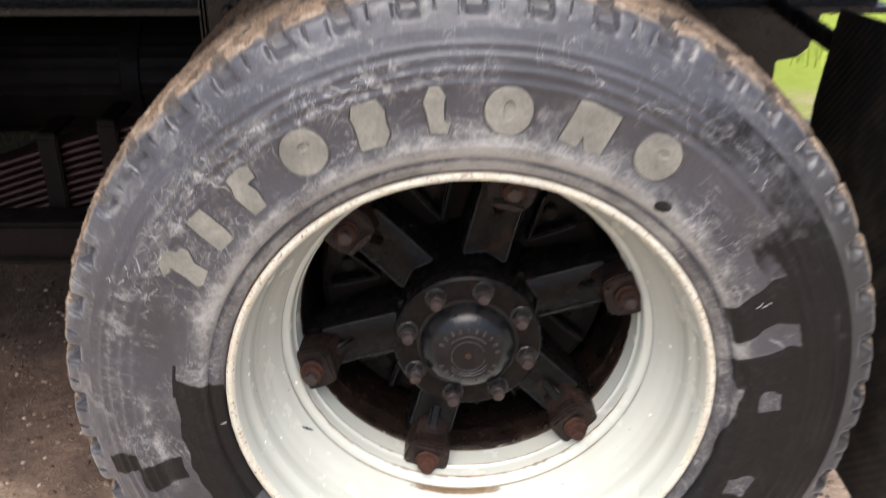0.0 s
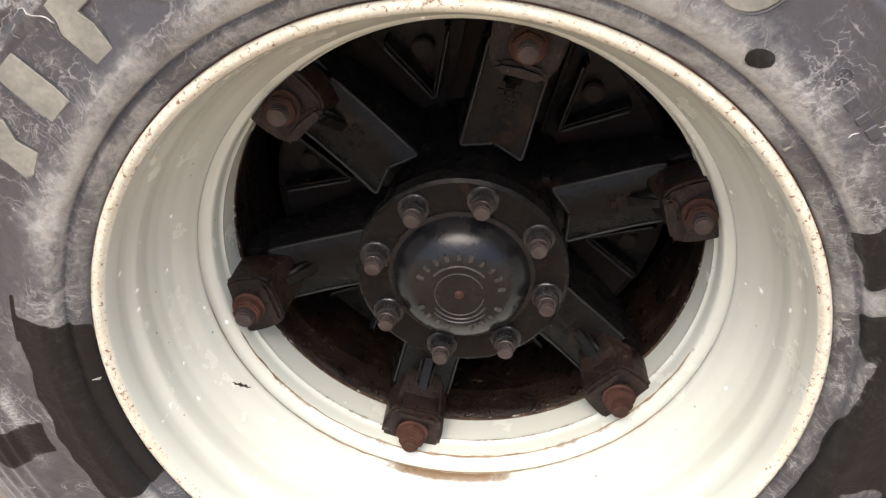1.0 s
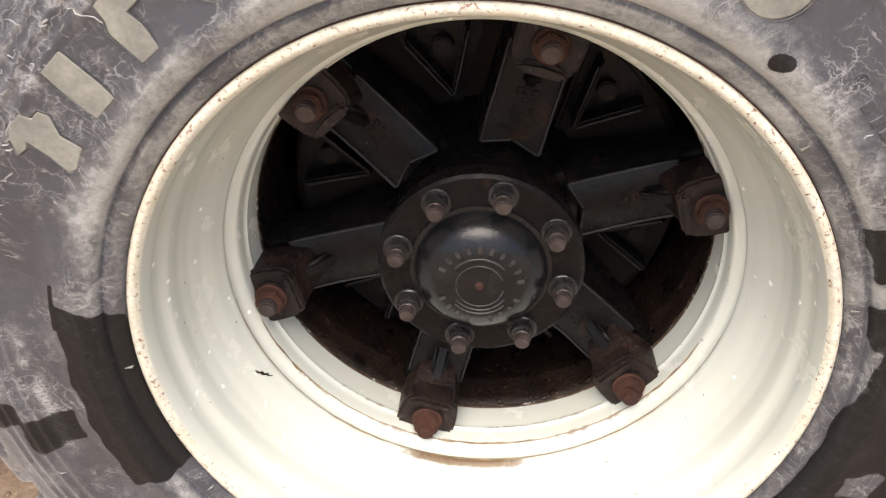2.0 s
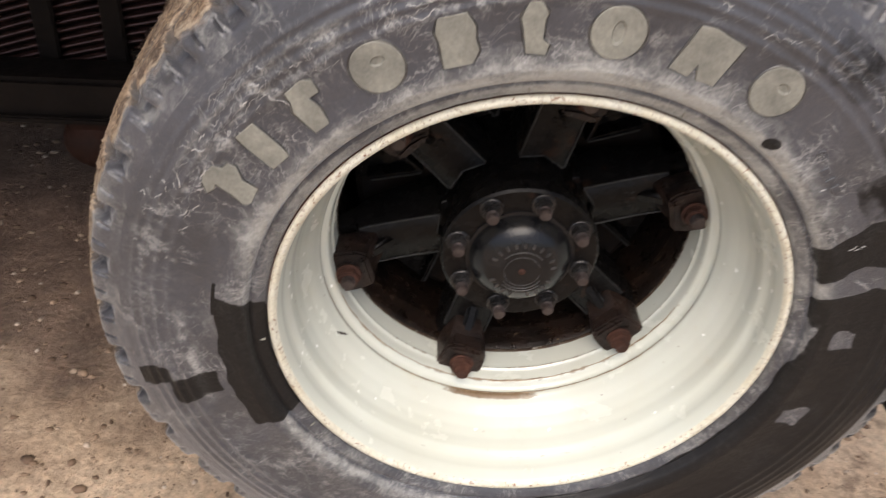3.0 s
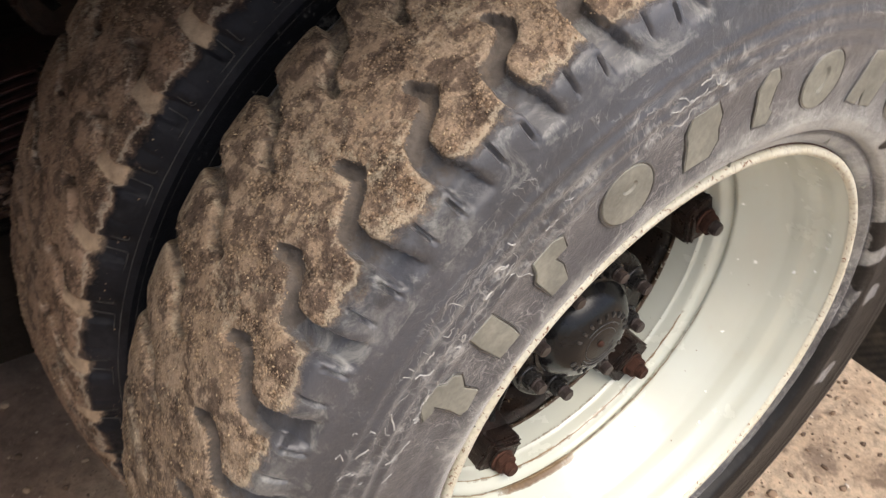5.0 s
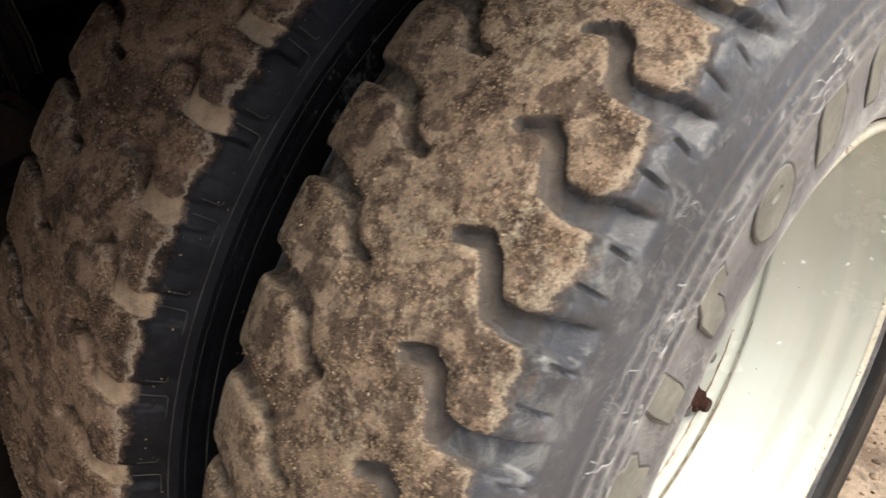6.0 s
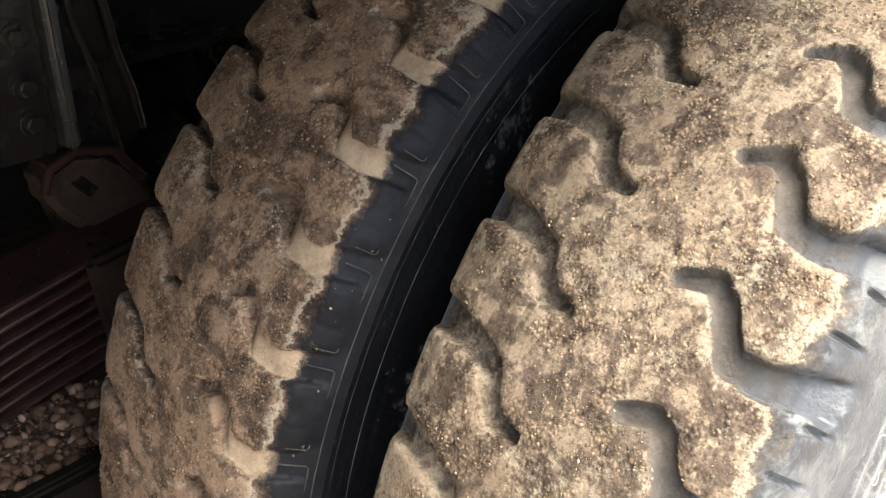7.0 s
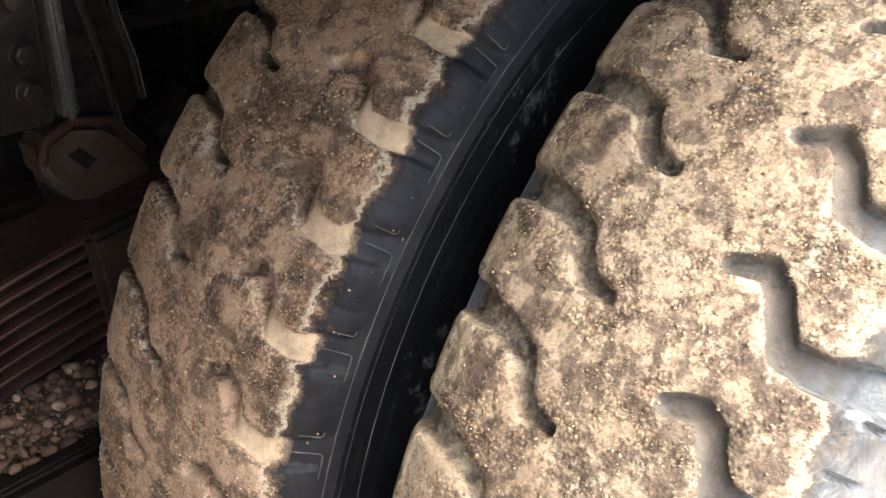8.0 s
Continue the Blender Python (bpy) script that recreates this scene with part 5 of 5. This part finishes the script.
for x0, x1, lo, hi in ((-0.642, -0.606, 0.425, 0.630), (-0.752, -0.716, 0.405, 0.605)):
    part("rebound_clip", joined(block(x0, x1, 0.640, 0.652, lo, hi, 0.003), block(x0, x1, 0.640, 0.75, lo - 0.015, lo, 0.003), block(x0, x1, 0.640, 0.75, hi, hi + 0.010, 0.003)), UNDER, spring, "black rebound clip")

part("clamp_plate", moved(slab([(-0.405, 0.668), (-0.30, 0.680), (-0.10, 0.69), (-0.10, 0.47), (-0.385, 0.47), (-0.395, 0.56)], 0.0, 0.02, 0.006, 2), Matrix(((1, 0, 0, 0), (0, 0, -1, 0.651), (0, 1, 0, 0), (0, 0, 0, 1)))), DRUM, spring, "dark axle clamp plate")

flap = thing("mud_flap", (0.56, 0.15, 0.6), "black rubber mud flap hanging behind the tyre", "mud flap")
fb = slab([(-0.06, 0.255), (0.47, 0.245), (0.475, 0.72), (0.44, 0.878), (-0.06, 0.925)], 0.0, 0.009, 0.002)
part("sheet", moved(fb, Matrix(((0, 0, 1, 0.556), (1, 0, 0, 0), (0, 1, 0, 0), (0, 0, 0, 1)))), FLAP, flap)
part("hanger_plate", moved(slab([(0.40, 0.60), (0.598, 0.60), (0.598, 0.703), (0.635, 0.710), (0.655, 0.728), (0.668, 0.79), (0.69, 1.042), (0.40, 1.042)], 0.0, 0.012, 0.002), Matrix(((1, 0, 0, 0), (0, 0, -1, 0.792), (0, 1, 0, 0), (0, 0, 0, 1)))), CHASSIS, flap, "black steel hanger plate")
part("hanger_bar", block(0.566, 0.585, 0.40, 0.80, 0.80, 0.83, 0.004), CHASSIS, flap, "steel hanger bar")

# ---- ground ----
n = 150
xs = np.sign(np.linspace(-1, 1, n)) * (np.abs(np.linspace(-1, 1, n)) * 2.2 + np.abs(np.linspace(-1, 1, n)) ** 9 * 600)
X, Y = np.meshgrid(xs, xs + 0.8, indexing="ij")
p = np.stack([X, Y, 0 * X], -1)
Z = 0.012 * value_noise(p, 4, 31, 4) + 0.02 * value_noise(p, 0.8, 37, 2) - 0.006
i, j = np.meshgrid(np.arange(n - 1), np.arange(n - 1), indexing="ij")
faces = np.stack([i * n + j, (i + 1) * n + j, (i + 1) * n + j + 1, i * n + j + 1], -1).reshape(-1, 4)
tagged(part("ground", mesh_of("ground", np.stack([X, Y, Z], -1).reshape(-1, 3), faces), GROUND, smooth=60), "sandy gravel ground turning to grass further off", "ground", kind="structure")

rng = np.random.default_rng(5)
ico = bmesh.new()
bmesh.ops.create_icosphere(ico, subdivisions=1, radius=1.0)
base = np.array([v.co for v in ico.verts])
tri = np.array([[v.index for v in f.verts] for f in ico.faces])
ico.free()
count = 28000
x, y = rng.uniform(-1.5, 1.6, count), rng.uniform(-0.75, 2.4, count)
size = 0.0013 + 0.0065 * rng.random(count) ** 6
x[:2600], y[:2600], size[:2600] = rng.uniform(-0.5, 0.15, 2600), rng.uniform(1.0, 1.7, 2600), 0.002 + 0.010 * rng.random(2600) ** 7
places = np.stack([x, y, 0 * x], -1)
up = 0.012 * value_noise(places, 4, 31, 4) + 0.02 * value_noise(places, 0.8, 37, 2) - 0.006
jag = base[None] * (0.75 + 0.5 * rng.random((count, len(base), 1))) * (size[:, None, None] * rng.uniform(0.5, 1.7, (count, 1, 3)) * (1, 1, 0.45))
V = jag + np.stack([x, y, up + 0.2 * size], -1)[:, None]
F = tri[None] + (np.arange(count) * len(base))[:, None, None]
tagged(part("gravel", mesh_of("gravel", V.reshape(-1, 3), F.reshape(-1, 3)), STONE), "loose pale gravel on the sandy ground", "gravel", kind="stuff")

# grass beyond the sand
rng = np.random.default_rng(8)
count = 16000
x, y = rng.uniform(-2.0, 7.0, count), 2.9 + 6.0 * rng.random(count)
places = np.stack([x, y, 0 * x], -1)
keep = value_noise(places, 1.2, 43, 3) + 0.8 * (y - 3.2) > 0.1
x, y, places = x[keep], y[keep], places[keep]
count = len(x)
way, tall, lean = rng.uniform(0, 2 * math.pi, count), rng.uniform(0.03, 0.11, count), rng.uniform(0.1, 0.6, count)
side = np.stack([np.cos(way), np.sin(way), 0 * way], -1) * 0.004
tip = np.stack([-np.sin(way) * lean * tall, np.cos(way) * lean * tall, tall], -1)
root = places - (0, 0, 0.03)
V = np.stack([root - side, root + side, root + 0.6 * tip + 0.7 * side + (0, 0, 0.02), root + 0.6 * tip - 0.7 * side + (0, 0, 0.02), root + 1.5 * tip], 1)
F = np.array([(0, 1, 2), (0, 2, 3), (3, 2, 4)])[None] + (np.arange(count) * 5)[:, None, None]
tagged(part("grass", mesh_of("grass", V.reshape(-1, 3), F.reshape(-1, 3)), GRASS), "short bright green grass beyond the sand", "grass", kind="stuff")

# stones and dirt lodged on the bracket beside the spring
rng = np.random.default_rng(11)
count = 2600
x, y = rng.uniform(-0.565, -0.33, count), 0.562 + 0.082 * rng.random(count) ** 0.8
size = 0.0010 + 0.0070 * rng.random(count) ** 9
heap = 0.001 + 0.015 * smooth01(y, 0.565, 0.645) * smooth01(x, -0.568, -0.44)
jag = base[None] * (0.75 + 0.5 * rng.random((count, len(base), 1))) * (size[:, None, None] * rng.uniform(0.6, 1.4, (count, 1, 3)) * (1, 1, 0.8))
V = jag + np.stack([x, y, 0.532 + heap * rng.random(count) ** 0.4], -1)[:, None]
F = tri[None] + (np.arange(count) * len(base))[:, None, None]
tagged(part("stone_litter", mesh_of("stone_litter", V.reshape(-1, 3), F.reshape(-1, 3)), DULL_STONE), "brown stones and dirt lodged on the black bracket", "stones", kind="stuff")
nx, ny = 60, 20
gx, gy = np.meshgrid(np.linspace(-0.568, -0.32, nx), np.linspace(0.558, 0.648, ny), indexing="ij")
gz = 0.5315 + 0.013 * smooth01(gy, 0.560, 0.640) * smooth01(gx, -0.568, -0.44) * (1 + 0.4 * value_noise(np.stack([gx, gy, 0 * gx], -1), 40, 71, 3))
i, j = np.meshgrid(np.arange(nx - 1), np.arange(ny - 1), indexing="ij")
faces = np.stack([i * ny + j, (i + 1) * ny + j, (i + 1) * ny + j + 1, i * ny + j + 1], -1).reshape(-1, 4)
tagged(part("dirt_heap", mesh_of("dirt_heap", np.stack([gx, gy, gz], -1).reshape(-1, 3), faces), SHACKLE, smooth=60), "low heap of brown dirt lodged beside the spring", "dirt", kind="stuff")
